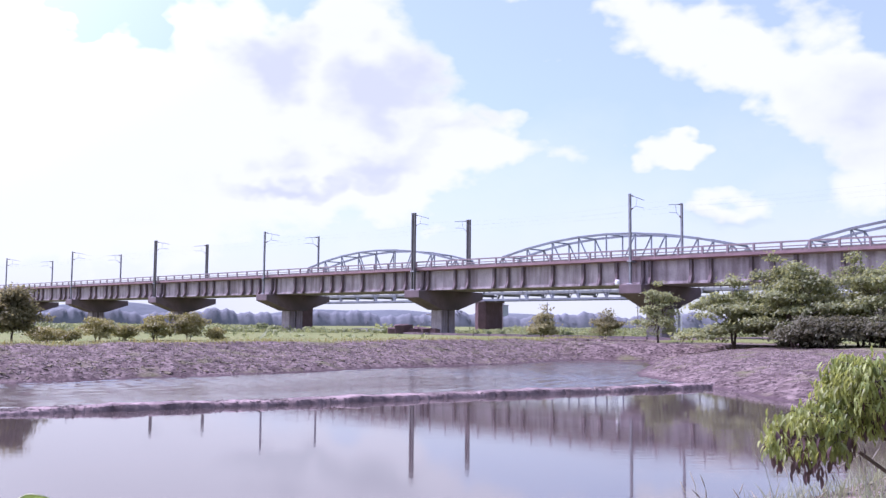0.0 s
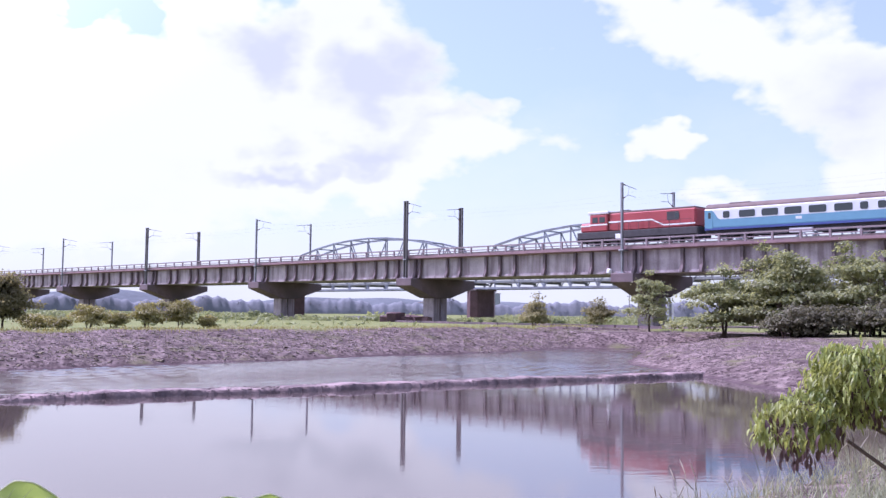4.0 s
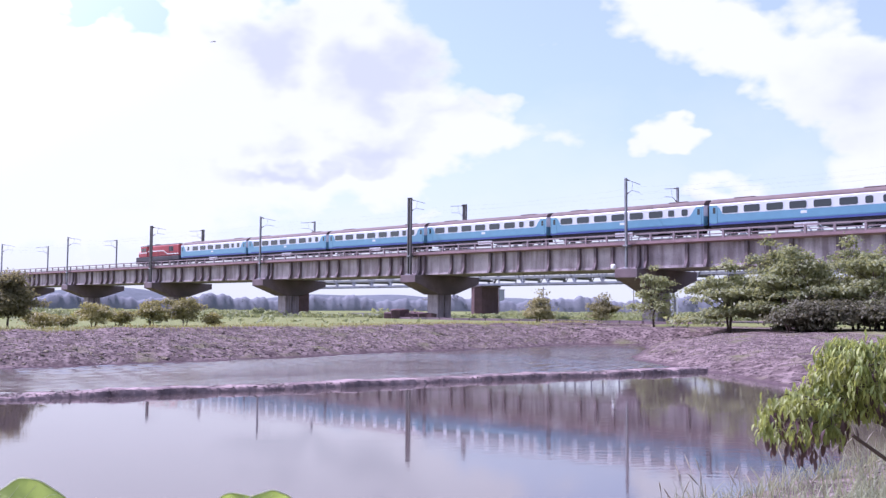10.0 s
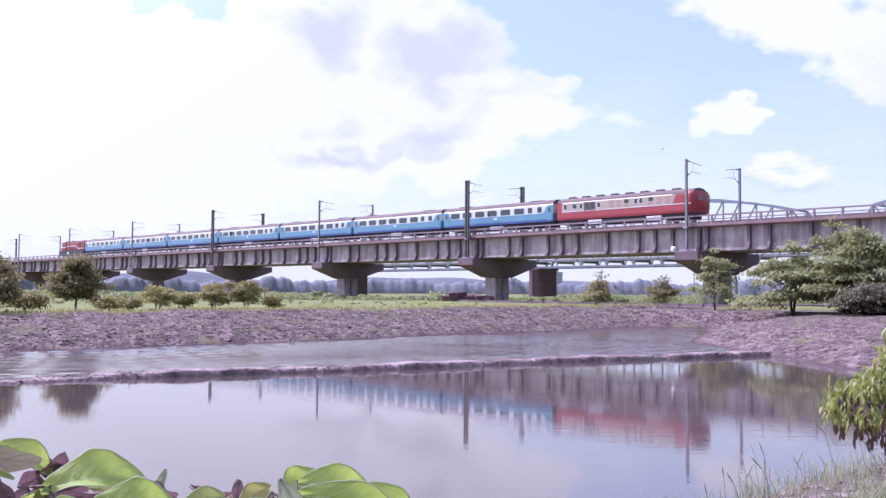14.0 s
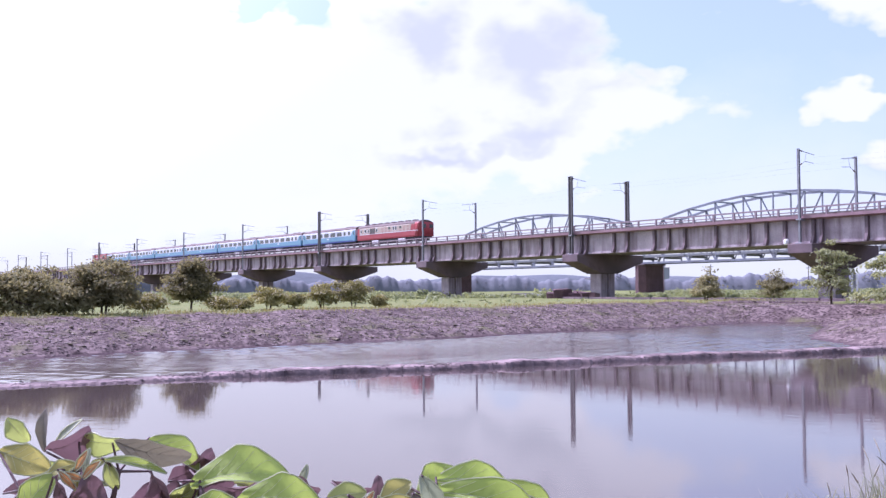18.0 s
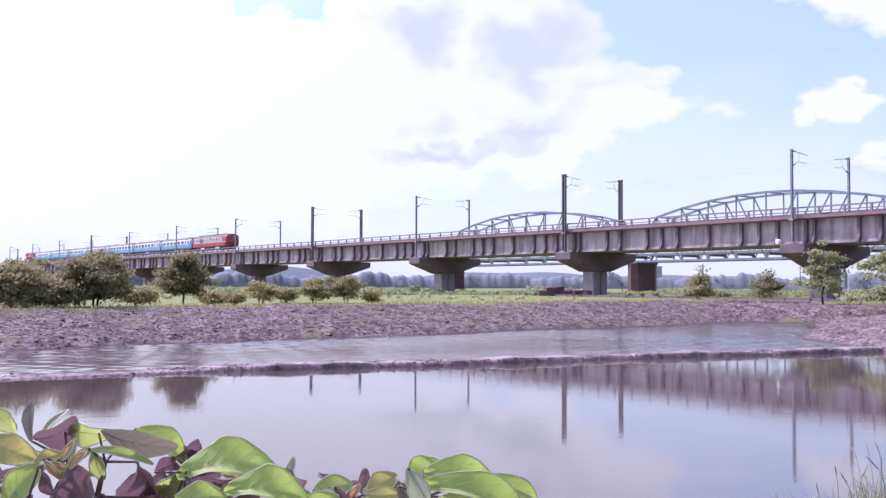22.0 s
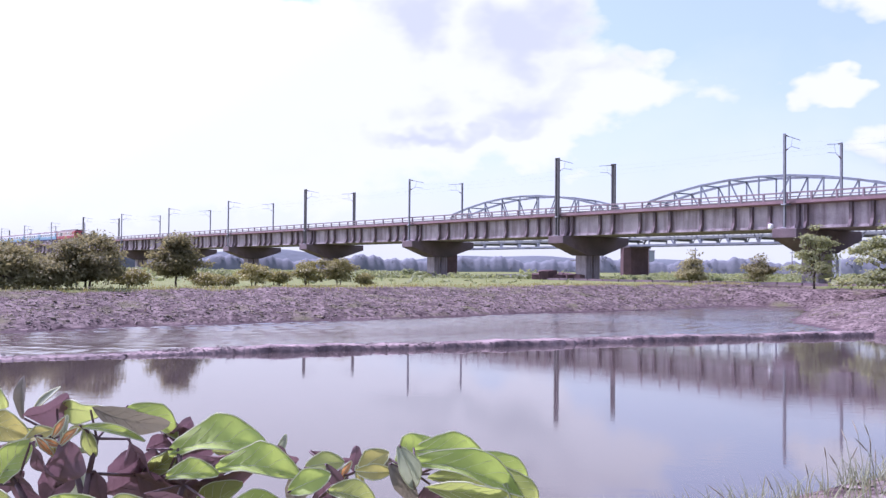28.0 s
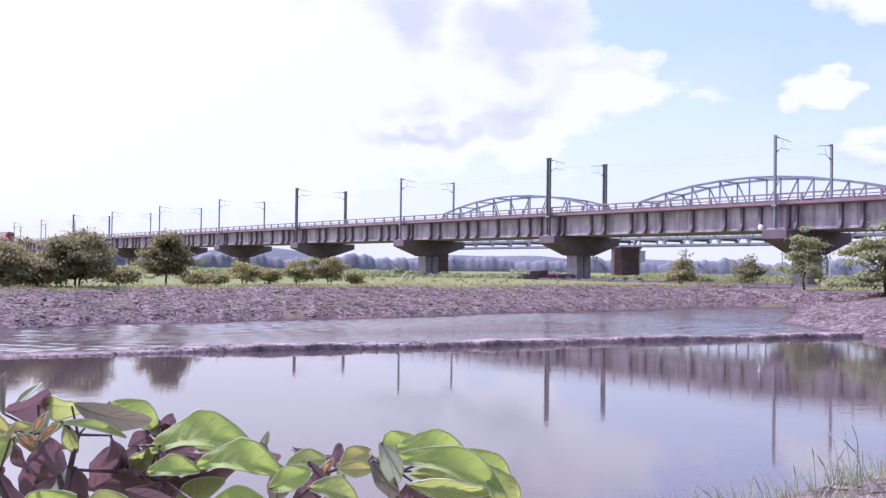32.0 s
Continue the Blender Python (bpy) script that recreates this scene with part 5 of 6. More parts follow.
def small_plain_things():
    # white notice board on two posts beside the tiered tree
    s = thing("notice_board", (-47.7, 79.8, gz(-47.7, 79.8)), "narrow white-framed notice board on two posts beside the bridge", "sign")
    s.rotation_euler = (0, 0, radians(34))
    part("board", boxes((-0.12, 0.12, -0.02, 0.02, 1.06, 2.2)), M_STEEL, s, "grey sunken board")
    for x in (-0.2, 0.2):
        part("post", boxes((x - 0.085, x + 0.085, -0.05, 0.05, -0.1, 2.34), bevel=0.012), M_WHITE, s)
    part("top_rail", boxes((-0.115, 0.115, -0.045, 0.045, 2.2, 2.33), bevel=0.01), M_WHITE, s)
    # broken concrete blocks by the pier foot
    rng = np.random.default_rng(31)
    for i in range(9):
        u = i / 8
        x, y = -86.6 + 2.7 * u + rng.normal() * 0.3, 80.2 + 2.8 * u + rng.normal() * 0.3
        bm = bmesh.new()
        sx, sy, sz = 0.6 + 0.55 * rng.random(), 0.5 + 0.4 * rng.random(), (1.1 if i in (1, 2) else 0.4 + 0.4 * rng.random())
        box(bm, -sx, sx, -sy, sy, -0.2, sz, bevel=0.08)
        for v in bm.verts:
            v.co += Vector(rng.normal(size=3) * 0.07)
        o = part("rubble_block", bm, M_BRICK)
        o.location, o.rotation_euler = (x, y, gz(x, y)), (rng.normal() * 0.1, rng.normal() * 0.1, rng.random() * 6)
        tagged(o, "dark broken concrete block by the pier foot", "rubble", "rubble by the pier")


small_plain_things()


def drain_kerb():
    """Low dark strip added along the grass before the piers, in lengths."""
    a, b = Vector((-88.0, 80.6, 0)), Vector((-44.5, 73.5, 0))
    n = 16
    k = thing("drain_kerb", (0, 0, 0), "low dark strip along the grass before the piers", "kerb")
    for i in range(n):
        p, q = a.lerp(b, i / n + 0.002), a.lerp(b, (i + 1) / n - 0.002)
        p.z, q.z = gz(p.x, p.y) + 0.1, gz(q.x, q.y) + 0.1
        part("kerb_length", beam(bmesh.new(), p, q, 0.5, 0.24), M_CONC_DARK, k)


drain_kerb()

# ================= near bank: grass, stones, leafy shrubs =================
M_BLADE = mat("dry_green_grass", (0.23, 0.25, 0.155), 0.7, vary=0.3, scale=3, bump=0, translucent=(0.34, 0.32, 0.16), per_piece=0.5)
M_STRAW = mat("straw_seed_heads", (0.5, 0.44, 0.34), 0.8, vary=0.3, scale=3, bump=0, translucent=(0.3, 0.26, 0.18), per_piece=0.4)
M_TUFT = mat("dry_weeds", (0.20, 0.165, 0.12), 0.8, vary=0.3, scale=2, bump=0, translucent=(0.2, 0.17, 0.11), per_piece=0.7)
M_STONE = mat("muddy_stone", (0.19, 0.15, 0.14), 0.9, vary=0.35, scale=2.5, bump=0.4, per_piece=0.5)
M_CLOD = mat("dry_grass_clod", (0.16, 0.13, 0.085), 0.9, vary=0.35, scale=2.5, bump=0.3, per_piece=0.55)


def grass_blades(rng, xs, ys, tall, width, bend):
    """Curved tapering blades, four faces each."""
    v, f = [], []
    zs = height(np.asarray(xs, float), np.asarray(ys, float))
    for x, y, z in zip(xs, ys, zs - 0.03):
        h = tall * (0.45 + 0.75 * rng.random())
        a = rng.random() * 2 * math.pi
        b = bend * h * (0.3 + rng.random())
        w = width * (0.6 + 0.8 * rng.random())
        side = np.array([-math.sin(a + rng.normal() * 0.5), math.cos(a), 0]) * w
        k = len(v)
        for i in range(4):
            u = i / 4
            c = np.array([x + math.cos(a) * b * u * u, y + math.sin(a) * b * u * u, z + h * u * (1 - 0.18 * u * b / max(h, 0.01))])
            v += [c - side * (1 - u * 0.7), c + side * (1 - u * 0.7)]
        v.append(np.array([x + math.cos(a) * b, y + math.sin(a) * b, z + h * (1 - 0.18 * b / h)]))
        f += [(k, k + 1, k + 3, k + 2), (k + 2, k + 3, k + 5, k + 4), (k + 4, k + 5, k + 7, k + 6), (k + 6, k + 7, k + 8)]
    return v, f


def near_grass():
    rng = np.random.default_rng(51)
    n = 2600
    y = 5.2 + 9.5 * rng.random(n)
    x = -5.3 + 3.6 * rng.random(n) ** 1.5
    v, f = grass_blades(rng, x, y, 0.34, 0.006, 0.7)
    # denser clumps towards the drooping shrub
    m = 4300
    cy, cx = 5.0 + 5.5 * rng.random(60), -3.9 + 2.6 * rng.random(60)
    pick = rng.integers(60, size=m)
    v2, f2 = grass_blades(rng, cx[pick] + 0.16 * rng.normal(size=m), cy[pick] + 0.16 * rng.normal(size=m), 0.30, 0.008, 0.8)
    f += [tuple(i + len(v) for i in q) for q in f2]
    v += v2
    tagged(new("grass", raw_mesh("grass", v, f, M_BLADE)), "wispy green grass on the near bank", "grass", kind="stuff")
    # taller stalks with pale seed heads
    for i in range(46):
        yy = 6.2 + 6.5 * rng.random()
        xx = -5.1 + 1.6 * rng.random()
        t = thing("grass_stalk", (xx, yy, gz(xx, yy)), "tall thin grass stalk with a pale seed head", "grass", "seeding grass stalks")
        h, lean = 0.12 + 0.055 * (yy - 6.2) + 0.3 * rng.random(), rng.normal(size=2) * 0.14
        bm = bmesh.new()
        tube(bm, (0, 0, -0.03), (lean[0], lean[1], h), 0.0035, 0.002, 4)
        part("stem", bm, M_BLADE, t)
        bm = bmesh.new()
        tube(bm, (lean[0], lean[1], h - 0.02), (lean[0] * 1.3, lean[1] * 1.3, h + 0.04), 0.004, 0.007, 5)
        tube(bm, (lean[0] * 1.3, lean[1] * 1.3, h + 0.04), (lean[0] * 1.6, lean[1] * 1.6, h + 0.09), 0.007, 0.0015, 5)
        part("seed_head", bm, M_STRAW, t)


def stones():
    """Clods and stones that roughen the pond banks."""
    rng = np.random.default_rng(53)
    bm = bmesh.new()
    bmesh.ops.create_icosphere(bm, subdivisions=1, radius=1)
    base, tri = np.array([v.co[:] for v in bm.verts]), np.array([[v.index for v in f.verts] for f in bm.faces])
    bm.free()

    def lay(name, xs, ys, smin, smax, material, label, flat=0.55, lift=None):
        V, F = [], []
        zs = height(xs, ys) if lift is None else WATER + lift * S * (0.25 + 0.75 * smooth(8.0, 13.5, ys))
        for i, (x, y, z) in enumerate(zip(xs, ys, zs)):
            s = smin + (smax - smin) * rng.random() ** 2.5
            p = base * (1 + 0.28 * rng.normal(size=(len(base), 1))) * np.array([s * (0.8 + 0.7 * rng.random()), s * (0.8 + 0.7 * rng.random()), s * flat])
            F.append(tri + len(V) * len(base))
            V.append(p + np.array([x, y, z + s * 0.1]))
        tagged(new(name, raw_mesh(name, np.concatenate(V).tolist(), np.concatenate(F).tolist(), material)), label, "stones", kind="stuff")
    n = 9000
    y = -2 + 74 * rng.random(n)
    x = far_shore(y) - 0.05 - 6.0 * rng.random(n)
    lay("bank_stones", x, y, 0.012, 0.07, M_STONE, "stones and clods on the far pond bank")
    n = 3800
    y = -2 + 74 * rng.random(n)
    x = far_shore(y) - 0.4 - 6.0 * rng.random(n)
    lay("bank_clods", x, y, 0.02, 0.11, M_CLOD, "dry grassy clods on the far pond bank", 0.4)
    n = 5200
    y = 6 + 34 * rng.random(n)
    x = berm_line(y) - 0.06 + rng.normal(size=n) * 0.24
    lay("berm_clods", x, y, 0.012, 0.045, M_STONE, "clods on the thin mud berm", 0.7, 0.12)
    n = 3200
    x = -33 + 22 * rng.random(n)
    y = 27.1 - (x + 12.4) * 0.786 + 13 * rng.random(n)
    x, y = x * S, y * S
    ok = height(x, y) > WATER + 0.03
    lay("spit_stones", x[ok], y[ok], 0.012, 0.06, M_STONE, "stones on the muddy spit")
    n = 900
    y = 4 + 11 * rng.random(n)
    x = -5.2 + 3.0 * rng.random(n)
    lay("shore_stones", x, y, 0.015, 0.07, M_STONE, "small stones on the near shore")


def lip_grass():
    """Shaggy tufts along the top of the far bank."""
    rng = np.random.default_rng(57)
    n = 5200
    y = 4 + 72 * rng.random(n)
    x = far_shore(y) - 6.8 - 2.6 * rng.random(n) ** 1.6 + 0.5 * rng.normal(size=n) * (rng.random(n) < 0.3)
    v, f = grass_blades(rng, x, y, 0.28, 0.017, 0.8)
    tagged(new("bank_grass", raw_mesh("bank_grass", v, f, M_LEAF2)), "shaggy grass along the top of the pond bank", "grass", kind="stuff")
    n = 7000
    y = 2 + 72 * rng.random(n)
    x = far_shore(y) - 0.6 - 6.2 * rng.random(n) ** 0.8
    n2 = 3600
    xs = -34 + 24 * rng.random(n2)
    ys = 27.1 - (xs + 12.4) * 0.786 + 1.5 + 14 * rng.random(n2)
    xs, ys = xs * S, ys * S
    ok = height(xs, ys) > WATER + 0.18
    v, f = grass_blades(rng, np.concatenate([x, xs[ok]]), np.concatenate([y, ys[ok]]), 0.17, 0.014, 1.1)
    tagged(new("dry_tufts", raw_mesh("dry_tufts", v, f, M_TUFT)), "dry brown weeds on the pond banks", "grass", kind="stuff")


near_grass()
lip_grass()
stones()

# ---- broad-leaved plant close before the camera ----
M_BROAD = mat("broad_leaf_green", (0.34, 0.43, 0.12), 0.7, vary=0.25, scale=9, fine=60, bump=0.12, translucent=(0.50, 0.62, 0.12), per_piece=0.25)
M_OLIVE = mat("olive_leaf", (0.32, 0.35, 0.14), 0.65, vary=0.25, scale=9, fine=60, bump=0.1, translucent=(0.46, 0.52, 0.13), per_piece=0.15)
# M_DUSKY: shade on leaf undersides, put into a dark purple-brown base colour.
M_DUSKY = mat("shaded_leaf_underside", (0.235, 0.145, 0.155), 0.6, vary=0.2, scale=9, fine=60, bump=0.12, translucent=(0.14, 0.08, 0.09), per_piece=0.2)
M_PALE = mat("pale_leaf_underside", (0.38, 0.40, 0.32), 0.6, vary=0.15, scale=9, fine=60, bump=0.15, translucent=(0.32, 0.35, 0.2), per_piece=0.1)
M_YOUNG = mat("young_yellow_leaf", (0.37, 0.34, 0.13), 0.45, vary=0.15, scale=9, fine=60, bump=0.1, translucent=(0.5, 0.45, 0.12), per_piece=0.15)
M_RIM = mat("pale_outline_and_midrib", (0.68, 0.69, 0.52), 0.6, vary=0.15, scale=30, bump=0, translucent=(0.6, 0.62, 0.3))
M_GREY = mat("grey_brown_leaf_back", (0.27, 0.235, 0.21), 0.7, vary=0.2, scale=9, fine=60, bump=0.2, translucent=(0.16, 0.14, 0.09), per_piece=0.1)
M_RUSSET = mat("russet_young_leaf", (0.52, 0.25, 0.10), 0.45, vary=0.15, scale=9, fine=60, bump=0.1, translucent=(0.6, 0.3, 0.1), per_piece=0.15)
M_STEM = mat("purple_brown_stem", (0.10, 0.055, 0.06), 0.6, vary=0.25, scale=20, bump=0.2)
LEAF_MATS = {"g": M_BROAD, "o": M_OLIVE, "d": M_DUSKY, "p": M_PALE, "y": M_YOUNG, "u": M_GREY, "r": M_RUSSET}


def blade_mesh(length, width, fold, curl, material, wave=0.0, nu=18, nv=10, lower=1.0, bow=0.0, ragged=0.0):
    """A leaf blade along x from 0 to length, upper face to +z: folded at the midrib, curled to the tip, veins as shallow ridges."""
    v, f = [], []
    for i in range(nu + 1):
        u = i / nu
        half = width / 2 * (math.sin(math.pi * min(1.0, u * 0.97 + 0.015)) ** 0.72) * (0.88 + 0.24 * u)
        for j in range(nv + 1):
            s = 2 * j / nv - 1
            vein = 0.03 * width * math.cos(2 * math.pi * (u * 7 - abs(s) * 1.3)) * (1 - abs(s)) * (abs(s) > 0.05)
            z = abs(s) * half * math.tan(fold) - curl * length * (u - 0.35) ** 2 + vein + wave * width * math.sin(9 * u + 2 * s) * abs(s)
            side = s * half * (lower if s < 0 else 1.0) * (1 + ragged * math.sin(13 * u + 40 * ragged) + ragged * 0.6 * math.sin(29 * u))
            v.append((u * length, side + bow * length * (4 * u * (1 - u) - 0.6), z))
    for i in range(nu):
        for j in range(nv):
            a = i * (nv + 1) + j
            f.append((a, a + 1, a + nv + 2, a + nv + 1))
    return raw_mesh("leaf", v, f, material, True)


# Frame of reference of the plant: x to the right, y up, -z away from the eye.
PLANT = pose(0, 0, 2.1, 92.213, -0.215, 53.36)
UNIT = 1 / 1720.0


def put_leaf(parent, row, rng):
    """cx, cy: middle of the leaf, right and down; depth; angle on the right; length; width; lean of the face; kind."""
    cx, cy, depth, ang, ln, wd, lean, kind = row
    L_, W_ = ln * UNIT * depth, wd * UNIT * depth
    W_ *= 1.08 / max(0.45, abs(math.cos(radians(lean))))
    broad = ln > 85 and kind in "go" and abs(ang) < 45
    if broad:
        W_ *= 1.1
    ob = new("leaf", blade_mesh(L_, W_, radians(10 + 8 * rng.random()), 0.25 + 0.25 * rng.random(), LEAF_MATS[kind], 0.03 + 0.10 * rng.random(),
                                lower=0.42 if broad else 0.9, bow=0.06 if broad else 0.05 * rng.normal(), ragged=0.015 + 0.03 * rng.random()))
    c = Vector(((cx - 784) * UNIT * depth, -(cy - 441) * UNIT * depth, -depth))
    m = PLANT @ Matrix.Translation(c) @ pose(0, 0, 0, 0, 0, ang) @ pose(0, 0, 0, -lean, 0, 0) @ Matrix.Translation((-L_ / 2, -0.14 * W_ if broad else 0, 0))
    ob.parent = parent
    ob.matrix_basis = parent.matrix_basis.inverted() @ m
    rib = bmesh.new()
    prev = None
    for i in range(7):
        u = i / 6 * 0.96
        p = ob.data.vertices[min(17, int(u * 18)) * 11 + 5].co.copy()
        if prev is not None and (p - prev).length > 1e-5:
            tube(rib, prev, p, 0.0006 * (1.2 - u), n=5)
        prev = p
    if ln > 85:                                  # side veins
        co = ob.data.vertices
        for i in (2, 5, 8, 11):
            for sgn in (-1, 1):
                way = [co[(i + k) * 11 + 5 + sgn * k].co + Vector((0, 0, 0.0002)) for k in range(5)]
                for p, q in zip(way, way[1:]):
                    if (p - q).length > 1e-5:
                        tube(rib, p, q, 0.00022, n=4)
    part("midrib", rib, M_RIM if kind not in "du" else LEAF_MATS[kind], ob)
    if kind in "du":
        return m @ Vector((0, 0, 0))
    # pale tube added round the blade to imitate a bright edge halo
    edge = bmesh.new()
    for j in (0, 10):
        q = [ob.data.vertices[i * 11 + j].co.copy() for i in range(1, 19)]
        for a, b in zip(q, q[1:]):
            if (a - b).length > 1e-5:
                tube(edge, a, b, 0.0008, n=4)
    part("margin", edge, M_RIM, ob, "thin pale outline added round the leaf edge")
    return m @ Vector((0, 0, 0))


def broad_plant(name, foot, label, rows, stems, seed):
    rng = np.random.default_rng(seed)
    t = thing(name, foot, label, "shrub", "leafy shrubs before the camera")
    t.matrix_basis = Matrix.Translation(foot)
    inv = t.matrix_basis.inverted()
    bases = [put_leaf(t, r, rng) for r in rows]
    nodes = []
    for pts in stems:
        w = [PLANT @ Vector(((x - 784) * UNIT * d, -(y - 441) * UNIT * d, -d)) for x, y, d in pts]
        nodes += w
        bm = bmesh.new()
        for i, (a, b) in enumerate(zip(w, w[1:])):
            tube(bm, inv @ a, inv @ b, 0.0026 + 0.0006 * i, 0.0026 + 0.0006 * (i + 1), 8)
        a, b = inv @ w[-1], Vector((0, 0, 0)) + Vector(rng.normal(size=3) * 0.03)
        b.z = -0.05
        mid = (a + b) / 2 + Vector((0.02, 0.03, 0))
        tube(bm, a, mid, 0.0046, 0.007, 8)
        tube(bm, mid, b, 0.007, 0.011, 8)
        part("stem", faces_smooth(bm), M_STEM, t)
    for b in bases:
        near = min(nodes, key=lambda q: (q - b).length)
        if (near - b).length < 0.08:
            part("petiole", tube(bmesh.new(), inv @ near, inv @ b, 0.0016, 0.0012, 6), M_STEM, t)
    return t


LEFT_LEAVES = [
    (398, 814, 1.02, 7, 174, 64, 35, "g"), (472, 858, 0.98, -3, 150, 58, 30, "g"), (352, 874, 0.97, 4, 92, 40, 20, "g"),
    (290, 778, 1.06, -30, 104, 40, 30, "g"), (240, 787, 1.01, -17, 136, 52, -25, "u"), (212, 803, 0.99, -12, 114, 18, 15, "g"), (154, 768, 1.04, -12, 80, 42, -30, "o"),
]
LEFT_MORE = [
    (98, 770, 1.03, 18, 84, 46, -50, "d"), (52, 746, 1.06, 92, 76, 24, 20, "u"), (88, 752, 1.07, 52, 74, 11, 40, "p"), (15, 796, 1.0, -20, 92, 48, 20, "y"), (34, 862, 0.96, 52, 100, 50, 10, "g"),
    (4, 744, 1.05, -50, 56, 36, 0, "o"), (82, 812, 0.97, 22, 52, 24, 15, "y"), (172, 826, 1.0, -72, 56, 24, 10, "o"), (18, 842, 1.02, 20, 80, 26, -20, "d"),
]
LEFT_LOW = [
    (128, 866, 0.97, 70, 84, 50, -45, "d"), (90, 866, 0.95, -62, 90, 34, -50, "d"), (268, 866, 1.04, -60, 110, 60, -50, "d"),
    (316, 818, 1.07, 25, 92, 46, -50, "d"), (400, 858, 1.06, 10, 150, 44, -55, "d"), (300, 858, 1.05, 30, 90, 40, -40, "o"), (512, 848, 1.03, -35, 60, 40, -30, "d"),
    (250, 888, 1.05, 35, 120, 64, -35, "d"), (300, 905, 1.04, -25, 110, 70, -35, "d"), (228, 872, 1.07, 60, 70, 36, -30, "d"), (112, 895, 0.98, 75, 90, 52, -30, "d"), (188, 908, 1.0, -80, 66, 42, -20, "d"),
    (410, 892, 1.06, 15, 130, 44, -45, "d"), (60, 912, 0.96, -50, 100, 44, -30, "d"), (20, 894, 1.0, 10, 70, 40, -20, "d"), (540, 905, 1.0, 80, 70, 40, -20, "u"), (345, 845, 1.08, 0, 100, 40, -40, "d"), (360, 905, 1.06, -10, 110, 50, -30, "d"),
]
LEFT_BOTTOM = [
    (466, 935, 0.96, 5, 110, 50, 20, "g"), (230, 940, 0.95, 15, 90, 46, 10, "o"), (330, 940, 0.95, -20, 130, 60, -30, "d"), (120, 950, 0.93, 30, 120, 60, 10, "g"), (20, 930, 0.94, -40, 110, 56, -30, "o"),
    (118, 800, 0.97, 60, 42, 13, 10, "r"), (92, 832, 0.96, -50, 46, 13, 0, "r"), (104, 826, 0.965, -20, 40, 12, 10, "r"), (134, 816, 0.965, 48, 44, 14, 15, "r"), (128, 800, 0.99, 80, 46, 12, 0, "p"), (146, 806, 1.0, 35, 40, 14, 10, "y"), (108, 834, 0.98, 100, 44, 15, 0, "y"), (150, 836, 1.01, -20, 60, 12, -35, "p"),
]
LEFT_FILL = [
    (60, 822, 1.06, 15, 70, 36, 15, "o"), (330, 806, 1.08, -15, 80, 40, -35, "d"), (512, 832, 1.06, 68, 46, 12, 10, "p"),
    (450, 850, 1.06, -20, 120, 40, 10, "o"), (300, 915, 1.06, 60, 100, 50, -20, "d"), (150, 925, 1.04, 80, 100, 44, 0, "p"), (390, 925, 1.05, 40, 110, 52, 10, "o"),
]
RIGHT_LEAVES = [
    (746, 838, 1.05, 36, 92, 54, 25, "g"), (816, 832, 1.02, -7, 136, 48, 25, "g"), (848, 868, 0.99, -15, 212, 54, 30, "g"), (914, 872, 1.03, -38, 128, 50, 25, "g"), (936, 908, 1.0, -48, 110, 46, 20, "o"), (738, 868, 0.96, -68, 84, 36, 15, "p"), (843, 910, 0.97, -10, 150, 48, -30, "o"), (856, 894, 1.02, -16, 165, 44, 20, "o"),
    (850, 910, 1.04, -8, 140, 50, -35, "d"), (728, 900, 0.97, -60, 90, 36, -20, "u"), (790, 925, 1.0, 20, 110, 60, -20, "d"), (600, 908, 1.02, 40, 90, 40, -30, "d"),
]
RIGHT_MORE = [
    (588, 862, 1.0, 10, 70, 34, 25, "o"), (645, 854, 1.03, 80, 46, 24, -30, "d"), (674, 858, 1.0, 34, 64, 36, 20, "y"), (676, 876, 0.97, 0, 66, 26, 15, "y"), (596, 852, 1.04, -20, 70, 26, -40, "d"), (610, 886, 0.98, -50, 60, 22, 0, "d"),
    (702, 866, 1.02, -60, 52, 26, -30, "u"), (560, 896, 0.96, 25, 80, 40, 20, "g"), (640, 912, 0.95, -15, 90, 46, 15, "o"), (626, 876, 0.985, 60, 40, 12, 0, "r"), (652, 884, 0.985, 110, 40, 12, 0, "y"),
]
plant_a = broad_plant("broad_leaved_shrub", (-0.95, 0.45, gz(-0.95, 0.45)), "broad-leaved green shrub with shade-darkened leaf undersides", LEFT_LEAVES + LEFT_MORE + LEFT_LOW + LEFT_BOTTOM + LEFT_FILL,
            [[(120, 815, 1.0), (150, 880, 1.0), (180, 1000, 0.98)], [(186, 818, 1.01), (172, 880, 1.0), (160, 960, 0.98)], [(330, 835, 1.02), (340, 900, 1.0), (300, 1000, 0.97)], [(10, 850, 0.97), (45, 900, 0.96), (90, 990, 0.95)]], 61)
plant_b = broad_plant("broad_leaved_shrub", (-0.72, 0.72, gz(-0.72, 0.72)), "low broad-leaved shrub with large glossy green leaves", RIGHT_LEAVES + RIGHT_MORE,
            [[(752, 880, 1.0), (740, 940, 0.98), (700, 1040, 0.95)], [(620, 885, 0.99), (630, 950, 0.97), (660, 1040, 0.95)]], 62)

# ---- drooping shrub on the near bank ----
M_DROOP = mat("drooping_leaf", (0.37, 0.39, 0.13), 0.5, vary=0.3, scale=6, bump=0.1, translucent=(0.42, 0.44, 0.10), per_piece=0.75, second=(0.27, 0.34, 0.11), second_scale=7)
# The shade beneath the shrub's mounds is put into this dark leaf colour.
M_SHADED = mat("shaded_inner_leaf", (0.12, 0.07, 0.075), 0.5, vary=0.25, scale=6, bump=0.1, translucent=(0.1, 0.05, 0.05), per_piece=0.3)


